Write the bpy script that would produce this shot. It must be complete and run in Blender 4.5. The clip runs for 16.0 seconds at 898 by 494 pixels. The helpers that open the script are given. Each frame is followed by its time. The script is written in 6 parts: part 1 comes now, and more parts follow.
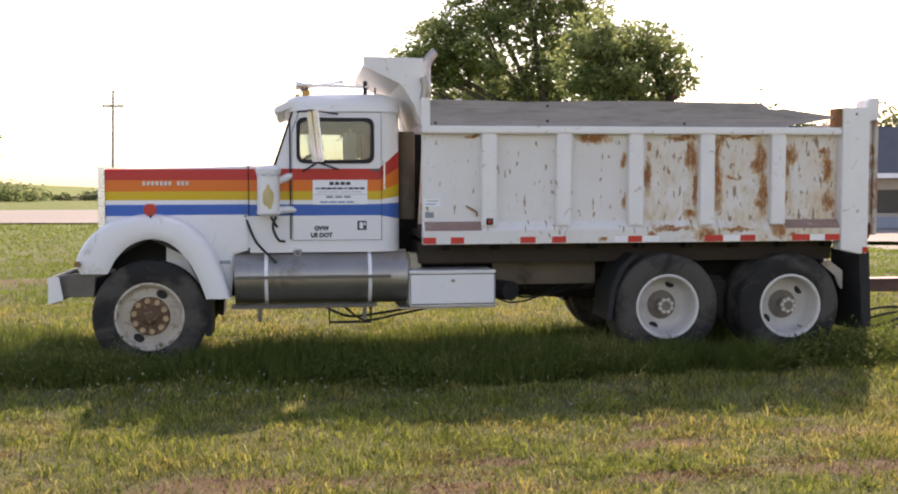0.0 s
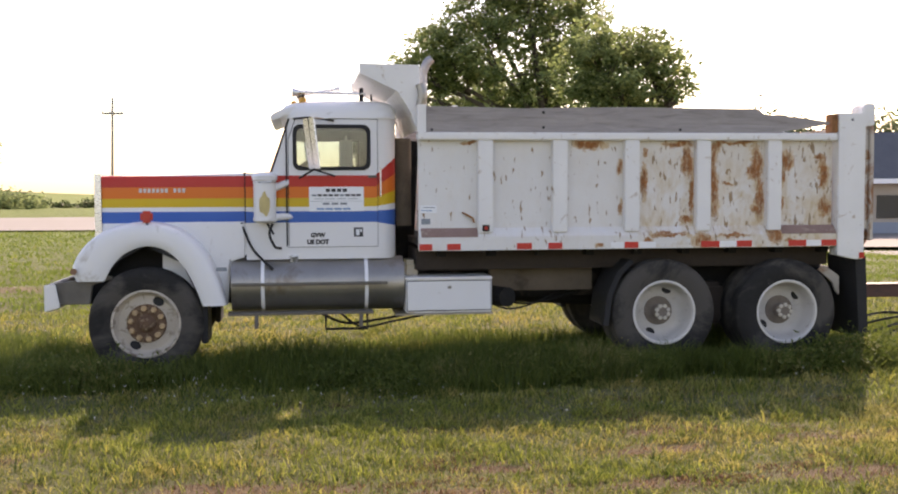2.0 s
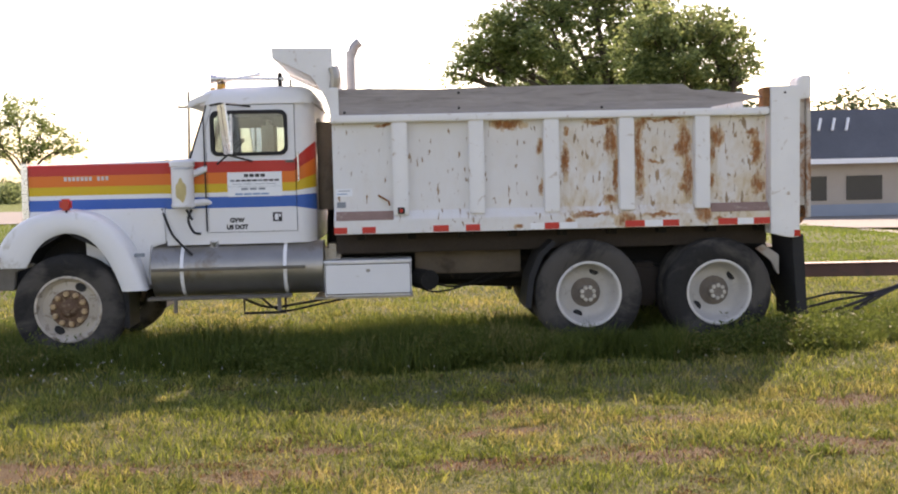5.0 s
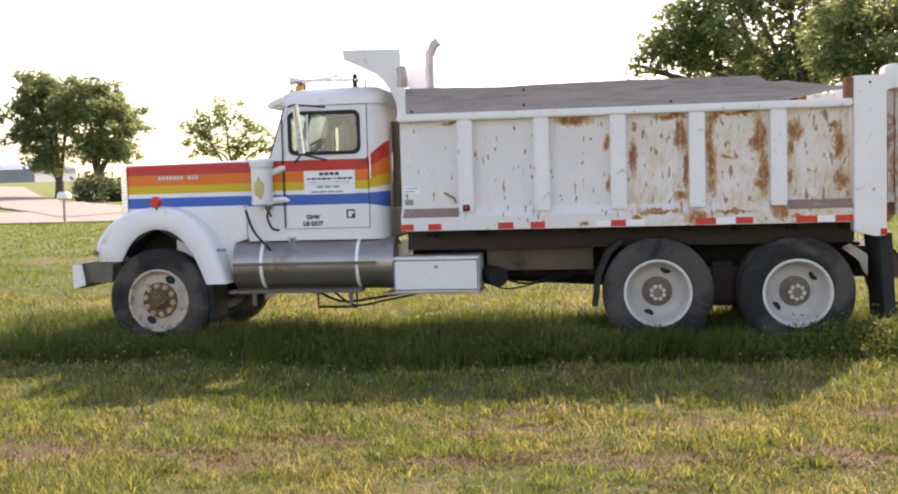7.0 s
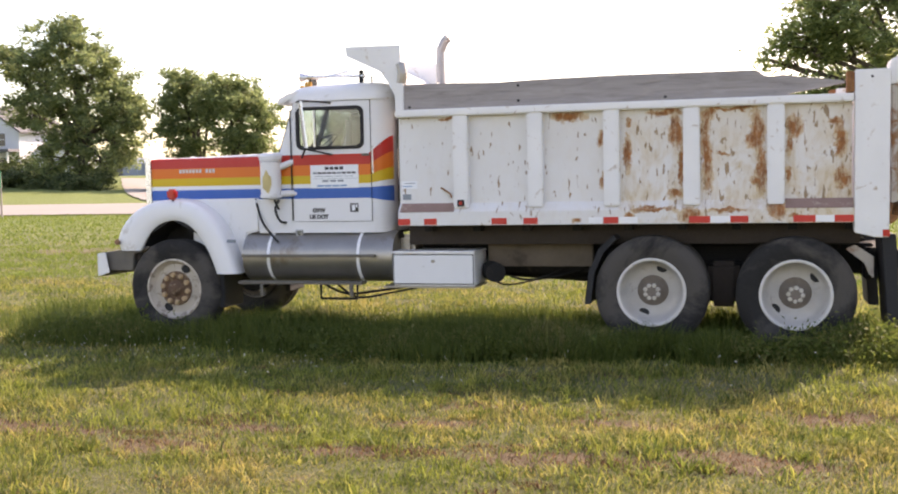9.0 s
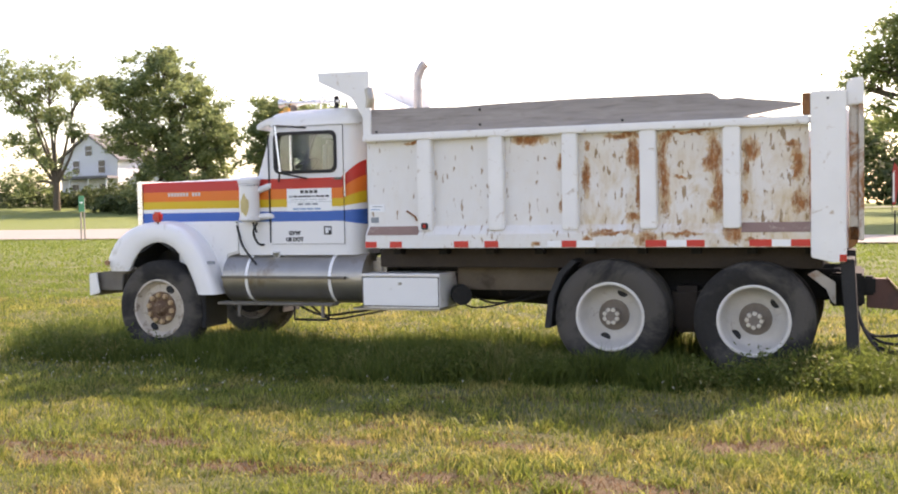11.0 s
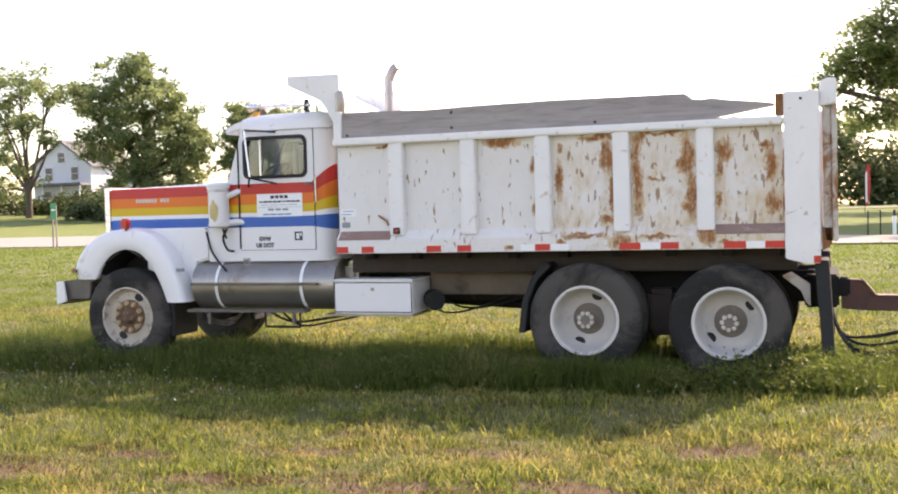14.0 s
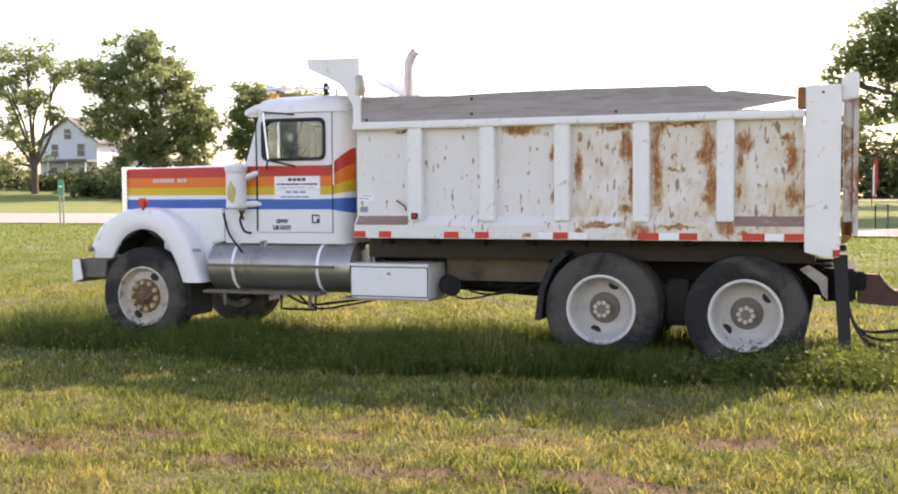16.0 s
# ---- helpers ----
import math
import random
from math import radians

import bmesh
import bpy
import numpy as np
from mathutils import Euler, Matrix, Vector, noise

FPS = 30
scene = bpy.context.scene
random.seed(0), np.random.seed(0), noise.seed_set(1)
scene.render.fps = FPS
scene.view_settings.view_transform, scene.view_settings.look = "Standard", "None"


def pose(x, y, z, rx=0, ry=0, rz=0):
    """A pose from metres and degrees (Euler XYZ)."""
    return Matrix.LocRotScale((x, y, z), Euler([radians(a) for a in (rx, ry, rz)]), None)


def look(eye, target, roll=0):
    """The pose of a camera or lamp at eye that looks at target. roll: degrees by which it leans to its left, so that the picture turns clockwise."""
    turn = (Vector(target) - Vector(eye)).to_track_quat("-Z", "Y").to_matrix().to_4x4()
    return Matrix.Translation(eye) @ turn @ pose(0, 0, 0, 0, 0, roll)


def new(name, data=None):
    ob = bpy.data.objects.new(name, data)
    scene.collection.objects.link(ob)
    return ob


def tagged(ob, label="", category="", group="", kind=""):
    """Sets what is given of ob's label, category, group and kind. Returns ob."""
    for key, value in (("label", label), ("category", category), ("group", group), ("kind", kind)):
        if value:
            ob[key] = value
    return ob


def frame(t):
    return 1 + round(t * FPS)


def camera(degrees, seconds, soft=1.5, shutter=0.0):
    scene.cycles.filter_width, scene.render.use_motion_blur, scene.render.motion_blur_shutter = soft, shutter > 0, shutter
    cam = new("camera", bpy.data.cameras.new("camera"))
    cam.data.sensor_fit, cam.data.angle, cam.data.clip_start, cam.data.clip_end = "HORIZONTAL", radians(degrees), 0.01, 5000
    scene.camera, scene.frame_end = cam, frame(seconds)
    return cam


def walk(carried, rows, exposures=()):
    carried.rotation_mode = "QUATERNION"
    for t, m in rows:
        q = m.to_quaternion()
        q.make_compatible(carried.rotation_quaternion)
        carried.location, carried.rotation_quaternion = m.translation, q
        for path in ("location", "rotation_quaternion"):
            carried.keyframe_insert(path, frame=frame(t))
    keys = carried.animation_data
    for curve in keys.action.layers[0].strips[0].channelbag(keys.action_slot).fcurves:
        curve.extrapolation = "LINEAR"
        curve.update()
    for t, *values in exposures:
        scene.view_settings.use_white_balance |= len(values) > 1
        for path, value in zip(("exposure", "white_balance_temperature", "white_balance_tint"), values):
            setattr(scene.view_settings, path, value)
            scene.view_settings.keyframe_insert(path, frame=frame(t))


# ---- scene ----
cam = camera(45.2, 16.0, soft=2.0)
PATH = [
    (0, (-1.166, -10.309, 1.791), (-0.894, -8.331, 1.671), -0.12),
    (0.5, (-1.159, -10.299, 1.796), (-0.892, -8.320, 1.672), -0.25),
    (1, (-1.146, -10.311, 1.786), (-0.874, -8.333, 1.662), 0.26),
    (1.5, (-1.157, -10.317, 1.796), (-0.883, -8.340, 1.678), -0.68),
    (2, (-1.131, -10.318, 1.791), (-0.859, -8.339, 1.683), -0.26),
    (2.5, (-1.052, -10.323, 1.784), (-0.769, -8.346, 1.684), -0.74),
    (3, (-0.827, -10.328, 1.780), (-0.625, -8.342, 1.661), -1.28),
    (3.5, (-0.564, -10.368, 1.777), (-0.393, -8.379, 1.649), -0.91),
    (4, (-0.188, -10.426, 1.767), (-0.042, -8.436, 1.627), -0.76),
    (6.3, (1.560, -10.398, 1.668), (1.444, -8.404, 1.559), -1.61),
    (6.5, (1.686, -10.395, 1.689), (1.494, -8.407, 1.567), -0.99),
    (7, (1.966, -10.423, 1.710), (1.682, -8.447, 1.581), -1.65),
    (7.5, (2.292, -10.369, 1.680), (2.026, -8.392, 1.532), -2.83),
    (8, (2.652, -10.318, 1.704), (2.391, -8.341, 1.551), -2.24),
    (8.5, (3.114, -10.198, 1.718), (2.683, -8.250, 1.577), -1.33),
    (9, (3.407, -10.191, 1.673), (2.863, -8.271, 1.542), -1.19),
    (11.5, (4.773, -9.779, 1.613), (4.052, -7.915, 1.539), -1.04),
    (12, (4.720, -9.725, 1.608), (4.034, -7.848, 1.530), -1.12),
    (12.5, (4.683, -9.688, 1.606), (4.056, -7.790, 1.528), -0.89),
    (13, (4.631, -9.714, 1.601), (4.056, -7.800, 1.515), -0.45),
    (13.5, (4.680, -9.728, 1.617), (4.010, -7.845, 1.538), -1.63),
    (14, (4.670, -9.729, 1.615), (3.996, -7.847, 1.543), -1.56),
    (14.5, (4.669, -9.731, 1.618), (4.003, -7.846, 1.551), -1.61),
    (15, (4.666, -9.758, 1.619), (4.006, -7.872, 1.537), -0.43),
    (15.5, (4.637, -9.757, 1.620), (3.977, -7.872, 1.518), -0.70),
    (16, (4.546, -9.794, 1.636), (3.867, -7.916, 1.535), -0.36),
]
walk(cam, [(t, look(eye, target, roll)) for t, eye, target, roll in PATH],
     exposures=[(0, 1.25, 8100, 27), (4, 1.25, 8100, 27), (7, 1.55, 8100, 27), (9, 1.6, 8100, 27), (12, 1.76, 8100, 27), (16, 1.76, 8100, 27)])

# ---- world, sun, exposure ----
SUN_DIR = Vector((1.46, 2.52, 2.55)).normalized()
world = bpy.data.worlds.new("sky")
scene.world = world
world.use_nodes = True
wn = world.node_tree
sky = wn.nodes.new("ShaderNodeTexSky")
sky.sky_type, sky.sun_disc = "NISHITA", False
sky.sun_elevation = math.asin(SUN_DIR.z)
sky.sun_rotation = math.atan2(SUN_DIR.x, SUN_DIR.y)
sky.air_density, sky.dust_density, sky.ozone_density = 1.0, 1.2, 1.0
wn.nodes["Background"].inputs["Strength"].default_value = 0.15
wn.links.new(sky.outputs["Color"], wn.nodes["Background"].inputs["Color"])
sun = new("sun", bpy.data.lights.new("sun", "SUN"))
sun.data.energy, sun.data.angle, sun.data.color = 3.4, radians(0.6), (1.0, 0.93, 0.82)
sun.matrix_world = look(SUN_DIR * 50, (0, 0, 0))


# ---- materials ----
def nodes_of(name):
    m = bpy.data.materials.new(name)
    m.use_nodes = True
    nt = m.node_tree
    return m, nt, nt.nodes["Principled BSDF"], nt.nodes.new, nt.links.new


def noise_node(nt, vec, scale, detail=4.0, rough=0.55, distort=0.0):
    n = nt.nodes.new("ShaderNodeTexNoise")
    n.inputs["Scale"].default_value, n.inputs["Detail"].default_value = scale, detail
    n.inputs["Roughness"].default_value, n.inputs["Distortion"].default_value = rough, distort
    nt.links.new(vec, n.inputs["Vector"])
    return n.outputs["Fac"]


def mapped(nt, sx=1.0, sy=1.0, sz=1.0):
    tc = nt.nodes.new("ShaderNodeTexCoord")
    mp = nt.nodes.new("ShaderNodeMapping")
    mp.inputs["Scale"].default_value = (sx, sy, sz)
    nt.links.new(tc.outputs["Object"], mp.inputs["Vector"])
    return mp.outputs["Vector"]


def ramp(nt, fac, stops, constant=False):
    r = nt.nodes.new("ShaderNodeValToRGB")
    cr = r.color_ramp
    if constant:
        cr.interpolation = "CONSTANT"
    while len(cr.elements) < len(stops):
        cr.elements.new(0.5)
    for e, (p, c) in zip(cr.elements, stops):
        e.position, e.color = p, (*c, 1) if len(c) == 3 else c
    nt.links.new(fac, r.inputs["Fac"])
    return r.outputs["Color"]


def grey(v):
    return (v, v, v)


def mix(nt, fac, a, b):
    """Mixes two colours (sockets or tuples) by fac (a socket or a number)."""
    n = nt.nodes.new("ShaderNodeMix")
    n.data_type = "RGBA"
    for key, v in ((0, fac), (6, a), (7, b)):
        if isinstance(v, (int, float)):
            n.inputs[key].default_value = v
        elif isinstance(v, tuple):
            n.inputs[key].default_value = (*v, 1)
        else:
            nt.links.new(v, n.inputs[key])
    return n.outputs[2]


def calc(nt, op, a, b=0.0, c=0.0):
    n = nt.nodes.new("ShaderNodeMath")
    n.operation = op
    for i, v in enumerate((a, b, c)):
        if isinstance(v, (int, float)):
            n.inputs[i].default_value = v
        else:
            nt.links.new(v, n.inputs[i])
    return n.outputs[0]


def bump(nt, bsdf, height, strength=0.3, distance=0.01):
    b = nt.nodes.new("ShaderNodeBump")
    b.inputs["Strength"].default_value, b.inputs["Distance"].default_value = strength, distance
    nt.links.new(height, b.inputs["Height"])
    nt.links.new(b.outputs["Normal"], bsdf.inputs["Normal"])


def surface(name, base, rough=0.6, metal=0.0, var=0.25, scale=5.0, fine=70.0, relief=0.25, dist=0.004, dirt=None, dirt_at=0.6, dirt_scale=3.0):
    """A plain surface with broad and fine variation, and stains of a second colour where dirt is given."""
    m, nt, bsdf, nn, ln = nodes_of(name)
    v = mapped(nt)
    lo, hi = tuple(c * (1 - var) for c in base), tuple(min(1, c * (1 + var)) for c in base)
    col = mix(nt, noise_node(nt, v, scale, 5), lo, hi)
    small = noise_node(nt, v, fine, 3)
    col = mix(nt, calc(nt, "MULTIPLY", small, 0.35), col, lo)
    if dirt:
        mask = ramp(nt, noise_node(nt, v, dirt_scale, 7, 0.65, 0.6), [(dirt_at, grey(0.0)), (min(1, dirt_at + 0.12), grey(1.0))])
        col = mix(nt, mask, col, dirt)
    ln(col, bsdf.inputs["Base Color"])
    bsdf.inputs["Metallic"].default_value = metal
    ln(calc(nt, "MULTIPLY_ADD", small, 0.25, rough - 0.12), bsdf.inputs["Roughness"])
    bump(nt, bsdf, small, relief, dist)
    return m


WHITE = (0.74, 0.74, 0.74)
M_WHITE = surface("white_truck_paint", WHITE, 0.32, var=0.06, scale=2.5, relief=0.04, dirt=(0.50, 0.47, 0.42), dirt_at=0.60, dirt_scale=4)
M_BEDWHITE = surface("weathered_white_paint", (0.77, 0.76, 0.74), 0.5, var=0.09, scale=3, relief=0.2, dirt=(0.40, 0.29, 0.19), dirt_at=0.60, dirt_scale=9)
M_BLACK = surface("black_rubber", (0.016, 0.016, 0.017), 0.75, var=0.4, scale=9, relief=0.4)
M_TYRE = surface("worn_tyre_rubber", (0.017, 0.0155, 0.014), 0.9, var=0.35, scale=14, relief=0.5, dirt=(0.070, 0.062, 0.053), dirt_at=0.46, dirt_scale=1.6)
M_CHASSIS = surface("dirty_black_chassis", (0.013, 0.012, 0.011), 0.9, var=0.5, scale=4, relief=0.4, dirt=(0.045, 0.036, 0.027), dirt_at=0.58)
M_BEDUNDER = surface("grimy_bed_underside", (0.046, 0.034, 0.026), 0.9, var=0.5, scale=3, relief=0.4)
M_ALU = surface("dull_aluminium", (0.33, 0.31, 0.28), 0.38, 0.8, var=0.22, scale=4, relief=0.15, dirt=(0.24, 0.20, 0.16), dirt_at=0.56)
M_STEEL = surface("bright_steel", (0.72, 0.72, 0.72), 0.28, 0.9, var=0.1, scale=8, relief=0.05)
M_RIM = surface("dusty_grey_wheel_disc", (0.53, 0.50, 0.455), 0.7, var=0.2, scale=7, relief=0.3, dirt=(0.32, 0.27, 0.22), dirt_at=0.61, dirt_scale=9)
M_FLANGE = surface("chalky_white_rim", (0.62, 0.59, 0.54), 0.65, var=0.12, scale=7, relief=0.3, dirt=(0.24, 0.17, 0.11), dirt_at=0.60, dirt_scale=12)
M_RIMF = surface("dusty_front_rim", (0.50, 0.44, 0.36), 0.7, var=0.2, scale=7, relief=0.3, dirt=(0.20, 0.15, 0.11), dirt_at=0.52, dirt_scale=9)
# Rear hub tone: dust and rust brown, plus the wheel recess's shade.
M_HUBDARK = surface("dusty_shaded_hub_flange", (0.19, 0.155, 0.125), 0.8, var=0.35, scale=14, relief=0.4)
M_NUT = surface("pale_rusty_nut", (0.52, 0.36, 0.20), 0.7, 0.2, var=0.35, scale=25, relief=0.3)
M_NUTGREY = surface("pale_dusty_bolt", (0.60, 0.55, 0.46), 0.7, 0.2, var=0.3, scale=25, relief=0.3)
M_PIPE = surface("dull_exhaust_steel", (0.34, 0.34, 0.345), 0.5, 0.5, var=0.3, scale=6, relief=0.1)
M_STEPMETAL = surface("dirty_step_steel", (0.16, 0.145, 0.125), 0.65, 0.4, var=0.35, scale=7, relief=0.3)
M_SUBFRAME = surface("dusty_subframe", (0.14, 0.108, 0.076), 0.9, var=0.4, scale=4, relief=0.3, dirt=(0.07, 0.05, 0.035), dirt_at=0.55)
M_SILL = surface("bare_brown_sill", (0.27, 0.17, 0.14), 0.85, var=0.3, scale=6, relief=0.3, dirt=(0.45, 0.36, 0.28), dirt_at=0.6, dirt_scale=8)
M_GATE = surface("rust_mottled_white_steel", (0.55, 0.50, 0.44), 0.8, var=0.2, scale=4, relief=0.4, dirt=(0.30, 0.135, 0.055), dirt_at=0.47, dirt_scale=5)
M_HUBRUST = surface("rusty_hub", (0.15, 0.085, 0.05), 0.75, 0.2, var=0.4, scale=15, relief=0.5, dirt=(0.36, 0.27, 0.17), dirt_at=0.55, dirt_scale=20)
M_RUST = surface("flaking_rust", (0.30, 0.13, 0.05), 0.9, var=0.4, scale=8, relief=0.6, dirt=(0.16, 0.07, 0.03), dirt_at=0.55, dirt_scale=10)
M_REDTAPE = surface("red_reflector_tape", (0.62, 0.035, 0.02), 0.45, var=0.12, scale=10, relief=0.05)
M_WHITETAPE = surface("white_reflector_tape", (0.80, 0.80, 0.80), 0.35, var=0.06, scale=10, relief=0.05)
M_LENS = surface("red_lamp_lens", (0.55, 0.035, 0.025), 0.2, var=0.15, scale=10, relief=0.05)
M_AMBER = surface("amber_lamp_lens", (0.60, 0.29, 0.035), 0.25, var=0.15, scale=10, relief=0.05)
M_DULLAMBER = surface("dusty_amber_lens", (0.24, 0.12, 0.06), 0.4, var=0.25, scale=12, relief=0.05)
M_LINER = surface("grey_cab_lining", (0.20, 0.195, 0.195), 0.8, var=0.2, scale=5, relief=0.2)
M_DARK = surface("dark_interior_vinyl", (0.03, 0.032, 0.036), 0.7, var=0.3, scale=6, relief=0.3)
M_INK = surface("black_lettering", (0.03, 0.03, 0.035), 0.5, var=0.2, scale=20, relief=0.05)
M_FADEDINK = surface("faded_grey_print", (0.22, 0.25, 0.28), 0.5, var=0.2, scale=20, relief=0.05)
M_BLUEINK = surface("blue_print", (0.16, 0.30, 0.50), 0.5, var=0.2, scale=20, relief=0.05)
M_SIGN = surface("white_sign_vinyl", (0.78, 0.80, 0.82), 0.4, var=0.04, scale=6, relief=0.03)
M_BROWN = surface("red_brown_trailer_paint", (0.105, 0.045, 0.035), 0.6, var=0.35, scale=5, relief=0.3, dirt=(0.05, 0.03, 0.025), dirt_at=0.55)
M_TAN = surface("tan_paint_patch", (0.55, 0.44, 0.20), 0.7, var=0.3, scale=12, relief=0.2)
M_HOUSE = surface("white_clapboard", (0.62, 0.65, 0.70), 0.7, var=0.06, scale=1, fine=8)
M_ROOF = surface("grey_shingle_roof", (0.13, 0.13, 0.14), 0.9, var=0.3, scale=2, fine=12)
M_SLATE = surface("dark_slate_roof", (0.09, 0.10, 0.12), 0.8, var=0.25, scale=1, fine=10)
M_TANWALL = surface("tan_stucco_wall", (0.42, 0.36, 0.30), 0.85, var=0.12, scale=1, fine=14)
M_SHED = surface("blue_grey_metal_siding", (0.24, 0.28, 0.34), 0.5, 0.2, var=0.12, scale=1, fine=8)
M_WINDOWDARK = surface("dark_window_pane", (0.03, 0.035, 0.04), 0.15, var=0.3, scale=1)
M_SEAT = surface("pale_seat_cloth", (0.55, 0.52, 0.47), 0.9, var=0.15, scale=6, relief=0.2)
M_POLE = surface("weathered_pole_wood", (0.34, 0.30, 0.26), 0.9, var=0.3, scale=2, fine=20)
M_GREENSIGN = surface("green_sign_sheet", (0.03, 0.26, 0.13), 0.4, var=0.1)
M_REDSIGN = surface("red_sign_face", (0.50, 0.03, 0.03), 0.4, var=0.12)
M_CONCRETE = surface("pale_concrete_road", (0.25, 0.23, 0.205), 0.9, var=0.10, scale=0.4, fine=6, relief=0.3)


def wood_material():
    m, nt, bsdf, nn, ln = nodes_of("weathered_grey_plank")
    v = mapped(nt, 0.9, 5, 7)
    grain = noise_node(nt, v, 3, 9, 0.62, 0.8)
    col = ramp(nt, grain, [(0.22, (0.19, 0.165, 0.155)), (0.42, (0.29, 0.26, 0.245)), (0.62, (0.345, 0.31, 0.295)), (0.82, (0.40, 0.365, 0.35))])
    ln(col, bsdf.inputs["Base Color"])
    bsdf.inputs["Roughness"].default_value = 0.9
    bump(nt, bsdf, grain, 0.6, 0.01)
    return m


def stripe_material():
    """White paint with red, orange, yellow and blue bands that fan out towards the cab's rear corner."""
    m, nt, bsdf, nn, ln = nodes_of("striped_truck_paint")
    tc = nn("ShaderNodeTexCoord")
    sep = nn("ShaderNodeSeparateXYZ")
    ln(tc.outputs["Object"], sep.inputs[0])
    x, z = sep.outputs["X"], sep.outputs["Z"]
    fan = calc(nt, "MINIMUM", calc(nt, "MAXIMUM", calc(nt, "ADD", x, 0.40), 0.0), 0.24)
    k = calc(nt, "MULTIPLY_ADD", fan, 2.3, 1.0)
    low = calc(nt, "MULTIPLY_ADD", fan, 0.12, 1.60)
    zz = calc(nt, "ADD", calc(nt, "DIVIDE", calc(nt, "SUBTRACT", z, low), k), 1.60)
    fac = calc(nt, "SUBTRACT", zz, 1.0)
    v = mapped(nt)
    wear = noise_node(nt, v, 3.5, 6, 0.6)
    col = ramp(nt, fac, [(0.0, WHITE), (0.465, (0.008, 0.105, 0.40)), (0.578, WHITE), (0.62, (0.62, 0.40, 0.005)),
                         (0.705, (0.74, 0.155, 0.006)), (0.815, (0.53, 0.020, 0.010)), (0.925, WHITE)], True)
    col = mix(nt, calc(nt, "MULTIPLY", wear, 0.06), col, (0.66, 0.62, 0.58))
    ln(col, bsdf.inputs["Base Color"])
    ln(calc(nt, "MULTIPLY_ADD", wear, 0.2, 0.30), bsdf.inputs["Roughness"])
    bsdf.inputs["Specular IOR Level"].default_value = 0.3
    return m


def rust_material():
    """White bed paint with rust patches of their own places, chips and runs."""
    m, nt, bsdf, nn, ln = nodes_of("rust_stained_white_paint")
    v = mapped(nt)
    tc = nn("ShaderNodeTexCoord")
    warp = nn("ShaderNodeTexNoise")
    warp.inputs["Scale"].default_value, warp.inputs["Detail"].default_value, warp.inputs["Roughness"].default_value = 7, 6, 0.7
    ln(tc.outputs["Object"], warp.inputs["Vector"])
    off = nn("ShaderNodeVectorMath")
    off.operation = "MULTIPLY_ADD"
    off.inputs[1].default_value, off.inputs[2].default_value = (0.15, 0.0, 0.20), (-0.075, 0.0, -0.10)
    ln(warp.outputs["Color"], off.inputs[0])
    pos = nn("ShaderNodeVectorMath")
    ln(off.outputs[0], pos.inputs[0]), ln(tc.outputs["Object"], pos.inputs[1])
    # each patch: centre x, z and half sizes
    patches = [(1.70, 2.22, .17, .065), (2.265, 1.84, .050, .20), (2.28, 2.13, .03, .05), (2.62, 2.22, .18, .035), (2.71, 2.03, .075, .18), (2.755, 1.74, .030, .26), (2.70, 1.46, .085, .06),
               (2.985, 1.85, .060, .44), (3.01, 2.20, .085, .06), (3.24, 2.245, .28, .022), (3.44, 2.02, .085, .22), (3.475, 1.70, .055, .28), (3.39, 1.93, .06, .10), (3.13, 1.83, .085, .022), (3.42, 1.60, .07, .05),
               (3.755, 2.06, .085, .11), (3.715, 1.90, .035, .12), (3.70, 1.62, .03, .09), (4.125, 2.10, .085, .05), (4.15, 1.93, .055, .18), (4.17, 1.58, .085, .12), (2.01, 2.0, .03, .09), (2.02, 1.62, .022, .10),
               (2.84, 1.27, .115, .085), (3.61, 1.31, .095, .11), (2.50, 1.32, .24, .030), (3.80, 1.24, .12, .030), (3.18, 1.31, .20, .025), (2.28, 1.25, .07, .04), (1.78, 1.23, .05, .04), (0.50, 2.245, .09, .018)]
    best = None
    for cx, cz, rx, rz in patches:
        sub = nn("ShaderNodeVectorMath")
        sub.operation = "SUBTRACT"
        ln(pos.outputs[0], sub.inputs[0])
        sub.inputs[1].default_value = (cx, 0, cz)
        div = nn("ShaderNodeVectorMath")
        div.operation = "MULTIPLY"
        ln(sub.outputs[0], div.inputs[0])
        div.inputs[1].default_value = (1 / rx, 0, 1 / rz)
        length = nn("ShaderNodeVectorMath")
        length.operation = "LENGTH"
        ln(div.outputs[0], length.inputs[0])
        best = length.outputs["Value"] if best is None else calc(nt, "MINIMUM", best, length.outputs["Value"])
    ragged = calc(nt, "ADD", best, calc(nt, "MULTIPLY_ADD", noise_node(nt, mapped(nt, 2.0, 1, 0.6), 20, 9, 0.74), 2.3, -1.10))
    patch = ramp(nt, ragged, [(0.48, grey(1.0)), (1.14, grey(0.0))])
    flecks = ramp(nt, noise_node(nt, mapped(nt, 1.5, 1, 0.8), 14, 6, 0.7), [(0.34, grey(0.30)), (0.50, grey(1.0))])
    patch = calc(nt, "MULTIPLY", patch, flecks)
    # chips: short upright flakes, denser towards the rear
    sep = nn("ShaderNodeSeparateXYZ")
    ln(tc.outputs["Object"], sep.inputs[0])
    more = calc(nt, "MULTIPLY", sep.outputs["X"], 0.022)
    chipn = noise_node(nt, mapped(nt, 26, 1, 8.0), 1.0, 3, 0.5, 0.25)
